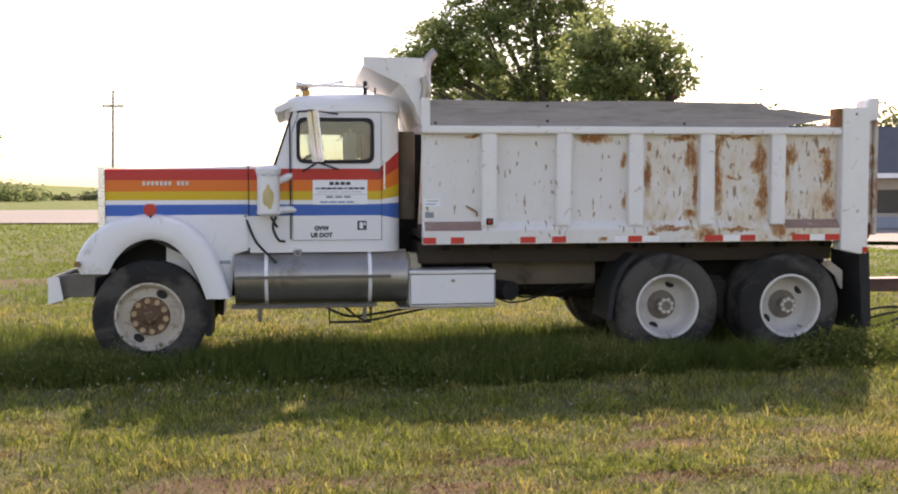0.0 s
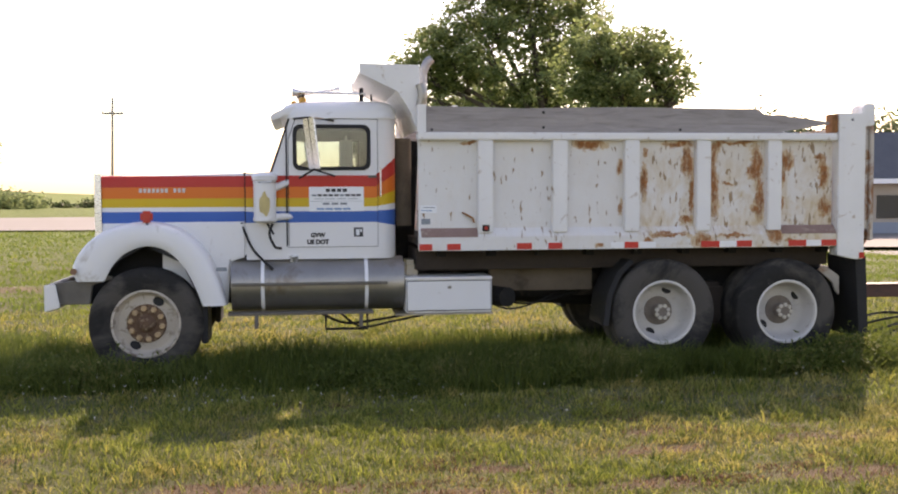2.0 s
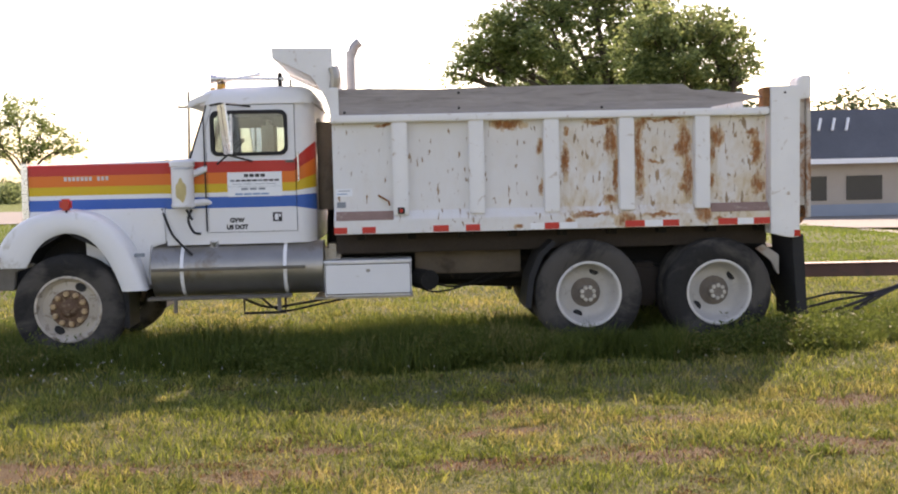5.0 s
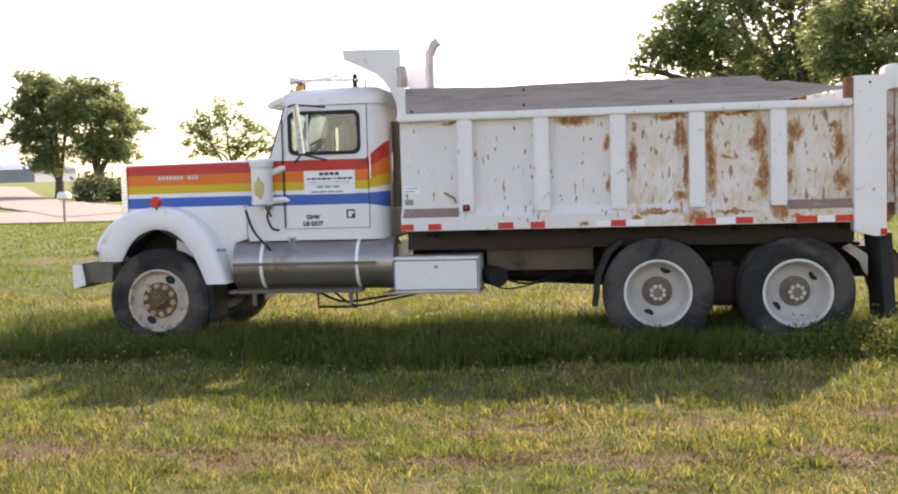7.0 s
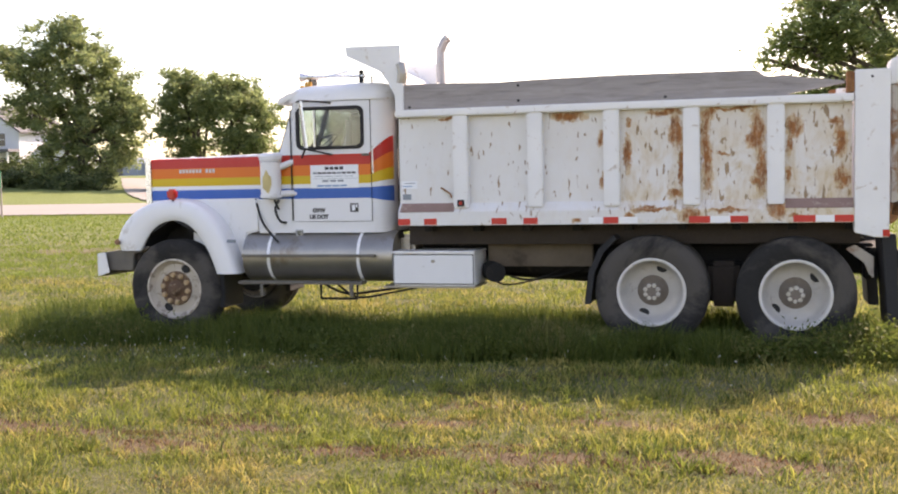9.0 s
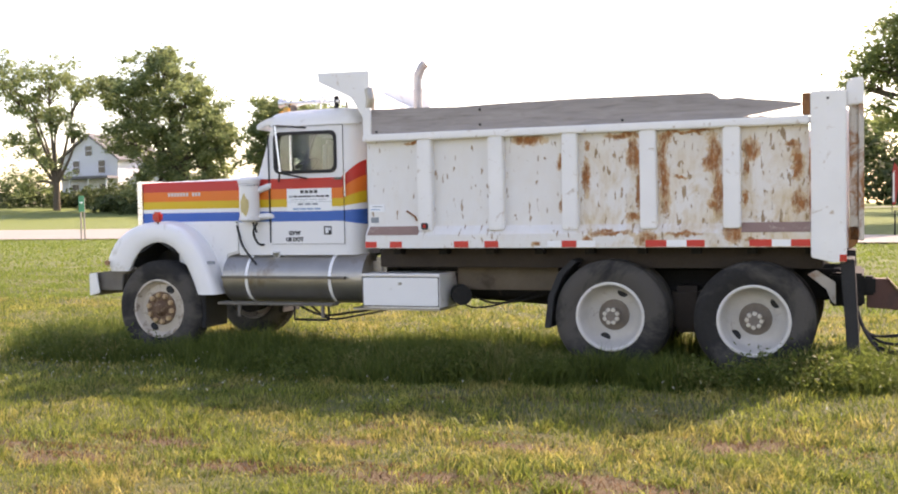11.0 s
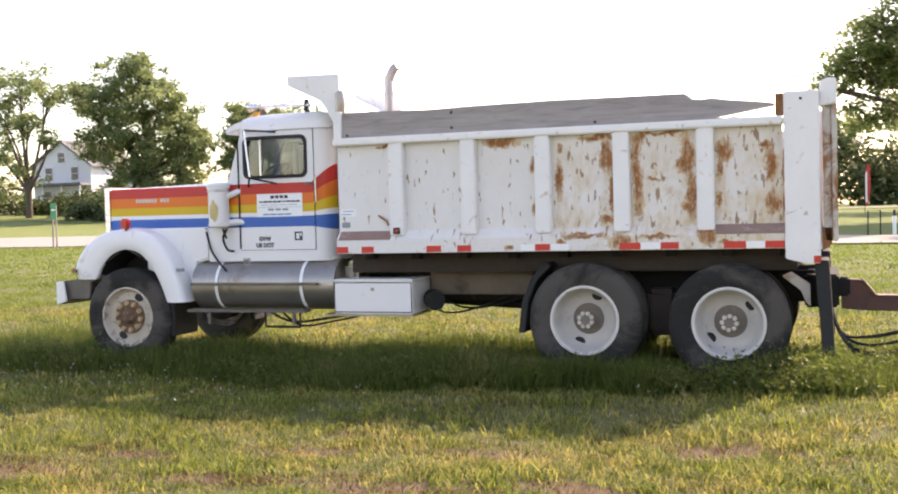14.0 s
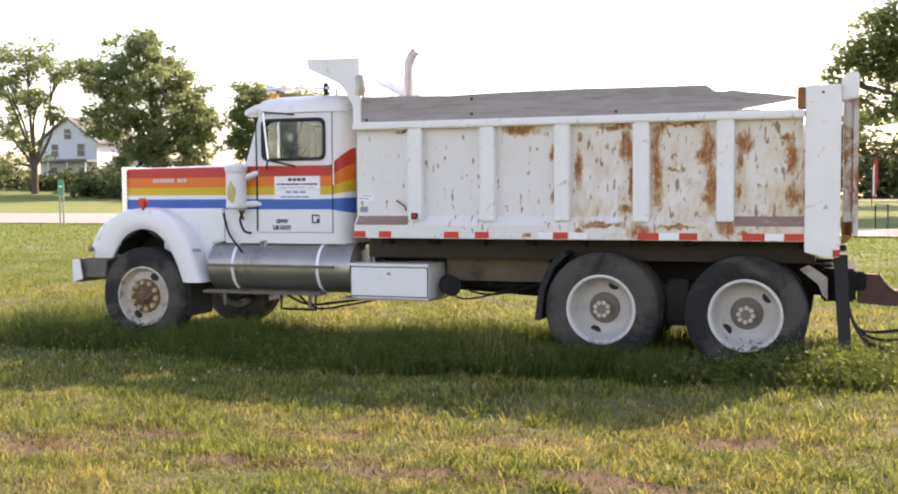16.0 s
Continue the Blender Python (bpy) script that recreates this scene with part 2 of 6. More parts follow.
    cluster = ramp(nt, noise_node(nt, mapped(nt, 1.0, 1, 0.9), 4.2, 3, 0.55), [(0.44, grey(0.0)), (0.60, grey(1.0))])
    chips = ramp(nt, calc(nt, "MULTIPLY_ADD", cluster, 0.075, calc(nt, "ADD", chipn, calc(nt, "MULTIPLY", more, 0.45))), [(0.675, grey(0.0)), (0.72, grey(0.9))])
    lower = ramp(nt, calc(nt, "MULTIPLY_ADD", sep.outputs["Z"], -1.0, 2.4), [(0.15, grey(0.15)), (0.75, grey(1.0))])
    streak = noise_node(nt, mapped(nt, 17, 1, 4.5), 1.0, 6, 0.7, 0.8)
    rear = ramp(nt, calc(nt, "MULTIPLY", sep.outputs["X"], 0.25), [(0.50, grey(0.12)), (0.58, grey(1.0))])
    blotch = ramp(nt, noise_node(nt, mapped(nt, 1.2, 1, 0.8), 3.4, 6, 0.7, 0.6), [(0.42, grey(0.0)), (0.62, grey(1.0))])
    runs = calc(nt, "MULTIPLY", calc(nt, "MULTIPLY", ramp(nt, streak, [(0.44, grey(0.0)), (0.66, grey(1.0))]), blotch), calc(nt, "MULTIPLY", rear, lower))
    rustc = mix(nt, ramp(nt, noise_node(nt, mapped(nt, 1.4, 1, 0.7), 11, 8, 0.75), [(0.32, grey(0)), (0.68, grey(1))]), (0.46, 0.185, 0.062), (0.17, 0.062, 0.026))
    chipc = mix(nt, noise_node(nt, v, 6, 3), (0.38, 0.22, 0.09), (0.16, 0.105, 0.055))
    base = mix(nt, noise_node(nt, v, 2.2, 6), (0.655, 0.645, 0.62), (0.76, 0.76, 0.755))
    halo = ramp(nt, calc(nt, "ADD", best, calc(nt, "MULTIPLY_ADD", noise_node(nt, v, 9, 6, 0.7), 2.0, -1.0)), [(0.75, grey(0.85)), (1.35, grey(0.0))])
    halo_more = calc(nt, "MULTIPLY", calc(nt, "MULTIPLY", sep.outputs["X"], 0.10), noise_node(nt, v, 5, 6, 0.7))
    col = mix(nt, calc(nt, "MINIMUM", calc(nt, "ADD", halo, halo_more), 0.8), base, (0.56, 0.39, 0.21))
    stain = calc(nt, "MULTIPLY", calc(nt, "MULTIPLY", blotch, rear), calc(nt, "MULTIPLY_ADD", lower, 0.45, 0.12))
    col = mix(nt, stain, col, (0.60, 0.46, 0.27))
    col = mix(nt, runs, col, (0.50, 0.36, 0.19))
    col = mix(nt, chips, col, chipc)
    col = mix(nt, patch, col, rustc)
    ln(col, bsdf.inputs["Base Color"])
    ln(calc(nt, "MULTIPLY_ADD", patch, 0.4, 0.5), bsdf.inputs["Roughness"])
    bump(nt, bsdf, calc(nt, "ADD", patch, noise_node(nt, v, 30, 4)), 0.4, 0.004)
    return m


def glass_material():
    m, nt, bsdf, nn, ln = nodes_of("cab_glass")
    nt.nodes.remove(bsdf)
    clear, gloss, fres, mx = nn("ShaderNodeBsdfTransparent"), nn("ShaderNodeBsdfGlossy"), nn("ShaderNodeLayerWeight"), nn("ShaderNodeMixShader")
    clear.inputs["Color"].default_value = (0.70, 0.76, 0.76, 1)
    gloss.inputs["Roughness"].default_value = 0.02
    fres.inputs["Blend"].default_value = 0.5
    sheen = calc(nt, "MULTIPLY_ADD", calc(nt, "POWER", fres.outputs["Facing"], 4.0), 0.9, 0.065)
    ln(sheen, mx.inputs[0]), ln(clear.outputs[0], mx.inputs[1]), ln(gloss.outputs[0], mx.inputs[2])
    ln(mx.outputs[0], nt.nodes["Material Output"].inputs["Surface"])
    return m


BARE = [(-1.5, -3.95, 0.75, 0.26), (-0.1, -4.2, 0.6, 0.22), (1.0, -4.1, 0.4, 0.14), (0.1, -3.5, 0.3, 0.10), (1.3, -3.25, 0.38, 0.14), (1.58, -2.75, 0.4, 0.12), (2.3, -4.15, 0.6, 0.18), (2.6, -3.1, 0.45, 0.14), (3.4, -3.9, 0.5, 0.24), (4.0, -2.6, 0.5, 0.30), (-10.5, 12.5, 3.4, 1.0), (-6.0, 9.5, 2.2, 0.5)]


def ground_material():
    """Soil and turf under the blades: green lawn, straw patches and bare reddish dirt."""
    m, nt, bsdf, nn, ln = nodes_of("lawn_soil")
    v = mapped(nt)
    broad, mid, small = noise_node(nt, v, 0.45, 5, 0.6), noise_node(nt, v, 2.2, 6, 0.65), noise_node(nt, v, 45, 4, 0.7)
    col = mix(nt, mid, (0.070, 0.082, 0.028), (0.17, 0.155, 0.06))
    col = mix(nt, ramp(nt, broad, [(0.48, grey(0)), (0.66, grey(0.6))]), col, (0.18, 0.175, 0.062))
    bare = ramp(nt, noise_node(nt, v, 0.9, 6, 0.62, 0.5), [(0.60, grey(0)), (0.68, grey(0.85))])
    wob = calc(nt, "MULTIPLY_ADD", mid, 1.6, -0.8)
    worn = None
    for cx, cy, rx, ry in BARE:
        sub, div, length = nn("ShaderNodeVectorMath"), nn("ShaderNodeVectorMath"), nn("ShaderNodeVectorMath")
        sub.operation, div.operation, length.operation = "SUBTRACT", "MULTIPLY", "LENGTH"
        sub.inputs[1].default_value, div.inputs[1].default_value = (cx, cy, 0), (1 / rx, 1 / ry, 0)
        ln(v, sub.inputs[0]), ln(sub.outputs[0], div.inputs[0]), ln(div.outputs[0], length.inputs[0])
        d = length.outputs["Value"]
        worn = d if worn is None else calc(nt, "MINIMUM", worn, d)
    worn = ramp(nt, calc(nt, "ADD", worn, wob), [(0.75, grey(0.9)), (1.0, grey(0.0))])
    soil = mix(nt, mid, (0.085, 0.050, 0.030), (0.22, 0.135, 0.08))
    col = mix(nt, bare, col, soil)
    col = mix(nt, worn, col, soil)
    col = mix(nt, calc(nt, "MULTIPLY", small, 0.5), col, (0.05, 0.06, 0.02))
    sepg = nn("ShaderNodeSeparateXYZ")
    ln(v, sepg.inputs[0])
    field = ramp(nt, calc(nt, "MULTIPLY", sepg.outputs["Y"], 0.01), [(0.06, grey(0)), (0.30, grey(1))])
    grass = mix(nt, noise_node(nt, v, 0.35, 6, 0.7), (0.095, 0.13, 0.026), (0.19, 0.215, 0.05))
    col = mix(nt, field, col, mix(nt, small, grass, (0.10, 0.14, 0.03)))
    ln(col, bsdf.inputs["Base Color"])
    bsdf.inputs["Roughness"].default_value = 1.0
    bump(nt, bsdf, small, 0.8, 0.05)
    return m


def blade_material(name, greens, straw, straw_at, through_share=0.52):
    m, nt, bsdf, nn, ln = nodes_of(name)
    v = mapped(nt)
    geo = nn("ShaderNodeNewGeometry")
    col = mix(nt, geo.outputs["Random Per Island"], greens[0], greens[1])
    dry = ramp(nt, calc(nt, "MULTIPLY_ADD", geo.outputs["Random Per Island"], 0.22, noise_node(nt, v, 0.8, 5, 0.65)), [(straw_at, grey(0)), (straw_at + 0.16, grey(1))])
    col = mix(nt, dry, col, straw)
    deep = ramp(nt, noise_node(nt, v, 4.5, 4, 0.6), [(0.40, grey(0.45)), (0.58, grey(0.0))])
    col = mix(nt, deep, col, greens[0])
    ln(col, bsdf.inputs["Base Color"])
    bsdf.inputs["Roughness"].default_value = 0.55
    bsdf.inputs["Specular IOR Level"].default_value = 0.25
    tr, ad = nn("ShaderNodeBsdfTranslucent"), nn("ShaderNodeMixShader")
    ln(col, tr.inputs["Color"])
    ad.inputs[0].default_value = through_share
    ln(bsdf.outputs[0], ad.inputs[1]), ln(tr.outputs[0], ad.inputs[2])
    ln(ad.outputs[0], nt.nodes["Material Output"].inputs["Surface"])
    return m


M_WOOD, M_STRIPE, M_RUSTY, M_GLASS, M_GROUND = wood_material(), stripe_material(), rust_material(), glass_material(), ground_material()
M_BLADE = blade_material("lawn_blades", ((0.056, 0.092, 0.018), (0.375, 0.40, 0.078)), (0.49, 0.40, 0.125), 0.61)
M_FARBLADE = blade_material("far_lawn_blades", ((0.115, 0.17, 0.028), (0.225, 0.275, 0.055)), (0.33, 0.31, 0.10), 0.73)
M_WEED = blade_material("tall_weed_blades", ((0.075, 0.11, 0.022), (0.16, 0.19, 0.045)), (0.34, 0.28, 0.12), 0.74)
# Both tree leaf colours are pale and greyish, with distance haze put in.
M_LEAF = blade_material("tree_leaves", ((0.12, 0.165, 0.065), (0.36, 0.43, 0.165)), (0.44, 0.47, 0.18), 0.66, 0.60)
M_FARLEAF = blade_material("far_tree_leaves", ((0.13, 0.18, 0.085), (0.34, 0.40, 0.17)), (0.36, 0.40, 0.17), 0.64, 0.62)
# Darker leaf copy: the bushes' shadow side is put into the colour.
M_SHADEHEDGE = blade_material("shaded_bush_leaves", ((0.045, 0.065, 0.028), (0.15, 0.19, 0.075)), (0.22, 0.24, 0.10), 0.70, 0.35)
M_THATCH = blade_material("dead_thatch", ((0.06, 0.032, 0.018), (0.26, 0.15, 0.075)), (0.36, 0.25, 0.12), 0.66)
M_BARK = surface("grey_brown_bark", (0.10, 0.08, 0.06), 0.95, var=0.4, scale=3, fine=20, relief=0.6)
M_PETAL = surface("white_clover_flower", (0.58, 0.57, 0.52), 0.8, var=0.1)


# ---- building helpers ----
def top(name, place, label, category, group="", kind=""):
    ob = new(name)
    ob.location = place
    ob.empty_display_size = 0.3
    return tagged(ob, label, category, group, kind)


def link_mesh(name, bm, material, smooth=False):
    me = bpy.data.meshes.new(name)
    bmesh.ops.recalc_face_normals(bm, faces=bm.faces)
    bm.to_mesh(me)
    bm.free()
    me.materials.append(material)
    if smooth:
        me.shade_smooth()
        me.set_sharp_from_angle(angle=radians(40))
    return new(name, me)


def part(name, bm, material, parent, label="", smooth=False):
    ob = link_mesh(name, bm, material, smooth)
    ob.parent = parent
    ob.matrix_parent_inverse = Matrix.Translation(-parent.location) if parent.type == "EMPTY" else Matrix()
    return tagged(ob, label)


def box(x0, x1, y0, y1, z0, z1, bev=0.0, bm=None):
    own = bmesh.new()
    m = Matrix.Translation(((x0 + x1) / 2, (y0 + y1) / 2, (z0 + z1) / 2)) @ Matrix.Diagonal((x1 - x0, y1 - y0, z1 - z0, 1))
    bmesh.ops.create_cube(own, size=1, matrix=m)
    if bev:
        bmesh.ops.bevel(own, geom=own.edges[:], offset=bev, segments=2, affect="EDGES", clamp_overlap=True)
    return own if bm is None else join(bm, own)


def join(bm, other):
    me = bpy.data.meshes.new("tmp")
    other.to_mesh(me)
    other.free()
    bm.from_mesh(me)
    bpy.data.meshes.remove(me)
    return bm


def prism(profile, axis, a, b, bev=0.0):
    """A polygon, given in the two other axes in order, drawn out along one axis from a to b."""
    bm = bmesh.new()

    def at(p, q, w):
        return {"x": (w, p, q), "y": (p, w, q), "z": (p, q, w)}[axis]
    va = [bm.verts.new(at(p, q, a)) for p, q in profile]
    vb = [bm.verts.new(at(p, q, b)) for p, q in profile]
    bm.faces.new(va), bm.faces.new(vb[::-1])
    for i in range(len(va)):
        j = (i + 1) % len(va)
        bm.faces.new((va[i], va[j], vb[j], vb[i]))
    bmesh.ops.recalc_face_normals(bm, faces=bm.faces)
    if bev:
        bmesh.ops.bevel(bm, geom=bm.edges[:], offset=bev, segments=2, affect="EDGES", clamp_overlap=True)
    return bm


def holed(outer, holes, axis, a, b):
    """A plate with openings: outline and holes in the two other axes, from a to b along the axis."""
    bm = bmesh.new()

    def at(p, q, w):
        return {"x": (w, p, q), "y": (p, w, q), "z": (p, q, w)}[axis]
    edges = []
    for loop in (outer, *holes):
        vs = [bm.verts.new(at(p, q, a)) for p, q in loop]
        edges += [bm.edges.new((vs[i], vs[(i + 1) % len(vs)])) for i in range(len(vs))]
    bmesh.ops.triangle_fill(bm, edges=edges, use_beauty=True)
    got = bmesh.ops.extrude_face_region(bm, geom=bm.faces[:])
    d = {"x": (b - a, 0, 0), "y": (0, b - a, 0), "z": (0, 0, b - a)}[axis]
    bmesh.ops.translate(bm, verts=[v for v in got["geom"] if isinstance(v, bmesh.types.BMVert)], vec=d)
    return bm


def rounded(x0, x1, z0, z1, r, n=5):
    pts = []
    for cx, cz, a0 in ((x1 - r, z1 - r, 0), (x0 + r, z1 - r, 90), (x0 + r, z0 + r, 180), (x1 - r, z0 + r, 270)):
        pts += [(cx + r * math.cos(radians(a0 + 90 * i / n)), cz + r * math.sin(radians(a0 + 90 * i / n))) for i in range(n + 1)]
    return pts


def lathe(profile, cx, cz, seg=48, capped=True):
    """A body of revolution about the line along y through (cx, cz): profile of (radius, y)."""
    bm = bmesh.new()
    rings = []
    for r, y in profile:
        rings.append([bm.verts.new((cx + r * math.cos(2 * math.pi * i / seg), y, cz + r * math.sin(2 * math.pi * i / seg))) for i in range(seg)])
    for a, b in zip(rings, rings[1:]):
        for i in range(seg):
            j = (i + 1) % seg
            bm.faces.new((a[i], a[j], b[j], b[i]))
    for ring in (rings[0], rings[-1]) if capped else ():
        bm.faces.new(ring)
    bmesh.ops.remove_doubles(bm, verts=bm.verts, dist=1e-5)
    return bm


def tube(points, radius, seg=8, smooth_steps=0, bm=None, taper=1.0):
    """A round bar or hose through points; radius shrinks to taper times at its end."""
    pts = [Vector(p) for p in points]
    if smooth_steps:
        fine = []
        for i in range(len(pts) - 1):
            p0, p1, p2, p3 = pts[max(i - 1, 0)], pts[i], pts[i + 1], pts[min(i + 2, len(pts) - 1)]
            for s in range(smooth_steps):
                t = s / smooth_steps
                fine.append(0.5 * ((2 * p1) + (p2 - p0) * t + (2 * p0 - 5 * p1 + 4 * p2 - p3) * t * t + (3 * p1 - p0 - 3 * p2 + p3) * t ** 3))
        pts = fine + [pts[-1]]
    bm = bmesh.new() if bm is None else bm
    rings = []
    for i, p in enumerate(pts):
        d = (pts[min(i + 1, len(pts) - 1)] - pts[max(i - 1, 0)]).normalized()
        side = d.orthogonal().normalized() if not rings else (side - side.dot(d) * d).normalized()
        up = d.cross(side)
        r = radius * (1 + (taper - 1) * i / max(1, len(pts) - 1))
        rings.append([bm.verts.new(p + r * (math.cos(2 * math.pi * k / seg) * side + math.sin(2 * math.pi * k / seg) * up)) for k in range(seg)])
    for a, b in zip(rings, rings[1:]):
        for k in range(seg):
            bm.faces.new((a[k], a[(k + 1) % seg], b[(k + 1) % seg], b[k]))
    bm.faces.new(rings[0]), bm.faces.new(rings[-1])
    return bm


def letters(name, text, size, place, rot, material, parent, align="CENTER"):
    cu = bpy.data.curves.new(name, "FONT")
    cu.body, cu.size, cu.extrude, cu.align_x, cu.offset = text, size, 0.001, align, 0.004
    tmp = new("tmp_text", cu)
    bpy.context.view_layer.update()
    me = bpy.data.meshes.new_from_object(tmp.evaluated_get(bpy.context.evaluated_depsgraph_get()))
    bpy.data.objects.remove(tmp)
    me.transform(pose(*place, *rot))
    me.materials.clear()
    me.materials.append(material)
    ob = new(name, me)
    ob.parent = parent
    ob.matrix_parent_inverse = Matrix.Translation(-parent.location) if parent.type == "EMPTY" else Matrix()
    return ob


# ---- ground ----
def smoothstep(a, b, v):
    t = np.clip((v - a) / (b - a), 0, 1)
    return t * t * (3 - 2 * t)


def land(x, y):
    """Height of the ground: level round the truck, rising over the road to the house, falling away to the fields and the car park."""
    x, y = np.asarray(x, float), np.asarray(y, float)
    left = np.interp(y, [8, 32, 37.5, 60, 81, 130, 200, 2500], [0, 0.25, 0.57, 0.72, 0.85, 1.2, 1.2, -30])
    middle = np.interp(y, [8, 32, 37.5, 60, 100, 200, 2500], [0, 0.25, 0.57, 0.68, 0.0, -1.6, -46])
    right = np.interp(y, [8, 28, 40, 68, 90, 200, 2500], [0, 0.0, 0.05, 0.8, 0.9, 0.5, -30])
    ml, mr = smoothstep(28, 44, -x), smoothstep(-6, 6, x)
    h = left * ml + middle * (1 - ml) * (1 - mr) + right * mr
    h += 1.5 * smoothstep(50, 92, y) * smoothstep(42, 78, -x)
    h -= 0.75 * smoothstep(9, 22, x) * smoothstep(10, 26, y) * (1 - smoothstep(44, 64, y))
    near = 1 - smoothstep(14, 30, np.hypot(x - 1, y))
    h += near * (0.020 * np.sin(x * 1.7 + 0.6 * y) + 0.018 * np.sin(y * 2.3 - x * 0.7) + 0.012 * np.sin(x * 4.1) * np.sin(y * 3.7))
    return h


def sheet(name, xs, ys, lift, material, label, category):
    gx, gy = np.meshgrid(xs, ys)
    pts = np.stack([gx, gy, land(gx, gy) + lift], -1).reshape(-1, 3)
    n, m = len(xs), len(ys)
    i = np.arange(n * m).reshape(m, n)
    quads = np.stack([i[:-1, :-1], i[:-1, 1:], i[1:, 1:], i[1:, :-1]], -1).reshape(-1, 4)
    me = bpy.data.meshes.new(name)
    me.from_pydata(pts.tolist(), [], quads.tolist())
    me.materials.append(material)
    me.shade_smooth()
    return tagged(new(name, me), label, category, kind="structure")


def spread(a, b, fine_a, fine_b, step, growth=1.25):
    near = np.arange(fine_a, fine_b + step / 2, step)
    out, s, v = [], step, near[-1]
    while v < b:
        s *= growth
        v = min(b, v + s)
        out.append(v)
    low, s, v = [], step, near[0]
    while v > a:
        s *= growth
        v = max(a, v - s)
        low.append(v)
    return np.array(low[::-1] + near.tolist() + out)


sheet("ground", spread(-1500, 1500, -14, 16, 0.25, 1.05), spread(-300, 2500, -10, 16, 0.25, 1.05), 0.0, M_GROUND, "patchy green and straw lawn with bare dirt", "lawn")


def strip(name, centre, width, lift, label, material):
    """A paved strip that follows the ground along a line of points."""
    pts = [Vector((*p, 0)) for p in centre]
    fine = []
    for i in range(len(pts) - 1):
        p0, p1, p2, p3 = pts[max(i - 1, 0)], pts[i], pts[i + 1], pts[min(i + 2, len(pts) - 1)]
        steps = max(4, int((p2 - p1).length / 2))
        for k in range(steps):
            t = k / steps
            fine.append(0.5 * ((2 * p1) + (p2 - p0) * t + (2 * p0 - 5 * p1 + 4 * p2 - p3) * t * t + (3 * p1 - p0 - 3 * p2 + p3) * t ** 3))
    fine.append(pts[-1])
    rows = []
    for i, p in enumerate(fine):
        d = (fine[min(i + 1, len(fine) - 1)] - fine[max(i - 1, 0)]).normalized()
        side = Vector((-d.y, d.x, 0))
        wob = 0.12 * math.sin(i * 1.7) + 0.08 * math.sin(i * 4.3)
        rows.append([p + side * ((u - 0.5) * (width + wob)) for u in np.linspace(0, 1, 7)])
    verts = [(q.x, q.y, float(land(q.x, q.y)) + lift) for r in rows for q in r]
    quads = [(a * 7 + b, a * 7 + b + 1, a * 7 + b + 8, a * 7 + b + 7) for a in range(len(rows) - 1) for b in range(6)]
    me = bpy.data.meshes.new(name)
    me.from_pydata(verts, [], quads)
    me.materials.append(material)
    me.shade_smooth()
    return tagged(new(name, me), label, "road", kind="structure")


strip("road", [(-300, 36), (-80, 35.5), (-40, 35.2), (-14, 35), (0, 33.8), (10, 32.6), (30, 32.4), (300, 32.4)], 6.4, 0.06, "pale concrete road behind the lawn", M_CONCRETE)
strip("side_street", [(-19.5, 36), (-24, 41), (-33, 53.5), (-44.8, 71), (-56, 88), (-65, 102)], 5.6, 0.08, "pale side street running off between the trees", M_CONCRETE)
strip("far_road", [(-20, 72), (6, 70), (40, 69), (200, 66)], 3.4, 0.10, "far pale lane beyond the grass", M_CONCRETE)

# ---- the dump truck: x runs rearwards, its driver's side is y = 0, the ground z = 0 ----
MID = 1.22
truck = top("dump_truck", (0.6, MID, 0), "old white dump truck with colourful stripes and rusty bed", "truck")


def mirrored(bm):
    """The same shape on the truck's other side."""
    own = bm.copy()
    bmesh.ops.transform(own, matrix=Matrix(((1, 0, 0, 0), (0, -1, 0, 2 * MID), (0, 0, 1, 0), (0, 0, 0, 1))), verts=own.verts)
    bmesh.ops.reverse_faces(own, faces=own.faces)
    return own


def both(name, bm, material, parent, label="", smooth=False):
    other = mirrored(bm)
    a = part(name, bm, material, parent, label, smooth)
    b = part(name, other, material, parent, label, smooth)
    return a, b


# chassis
frame_rail = prism([(-3.3, 0.66), (4.5, 0.66), (4.5, 0.95), (-0.2, 0.95), (-3.3, 0.90)], "y", 0.78, 0.87, 0.01)
both("frame_rail", frame_rail, M_CHASSIS, truck, "dirty black steel frame rail")
for cx in (-2.6, -1.2, 0.6, 2.2, 3.2, 4.4):
    part("crossmember", box(cx - 0.06, cx + 0.06, 0.86, 1.58, 0.70, 0.90, 0.01), M_CHASSIS, truck)
part("axle", tube([(-2.588, 0.40, 0.50), (-2.588, 2.04, 0.50)], 0.06, 10), M_CHASSIS, truck)
for cx in (2.474, 3.774):
    axle = tube([(cx, 0.45, 0.53), (cx, 1.99, 0.53)], 0.09, 12)
    join(axle, lathe([(0.05, 0.98), (0.19, 1.08), (0.22, 1.22), (0.19, 1.36), (0.05, 1.46)], cx, 0.53, 20))
    part("axle", axle, M_CHASSIS, truck)
both("leaf_spring", prism([(2.3, 0.66), (3.12, 0.80), (3.95, 0.66), (3.95, 0.60), (3.12, 0.72), (2.3, 0.60)], "y", 0.70, 0.80, 0.01), M_CHASSIS, truck)
both("spring_hanger", box(2.98, 3.27, 0.46, 0.75, 0.36, 0.80, 0.05), M_BEDUNDER, truck, "dusty brown spring hanger")
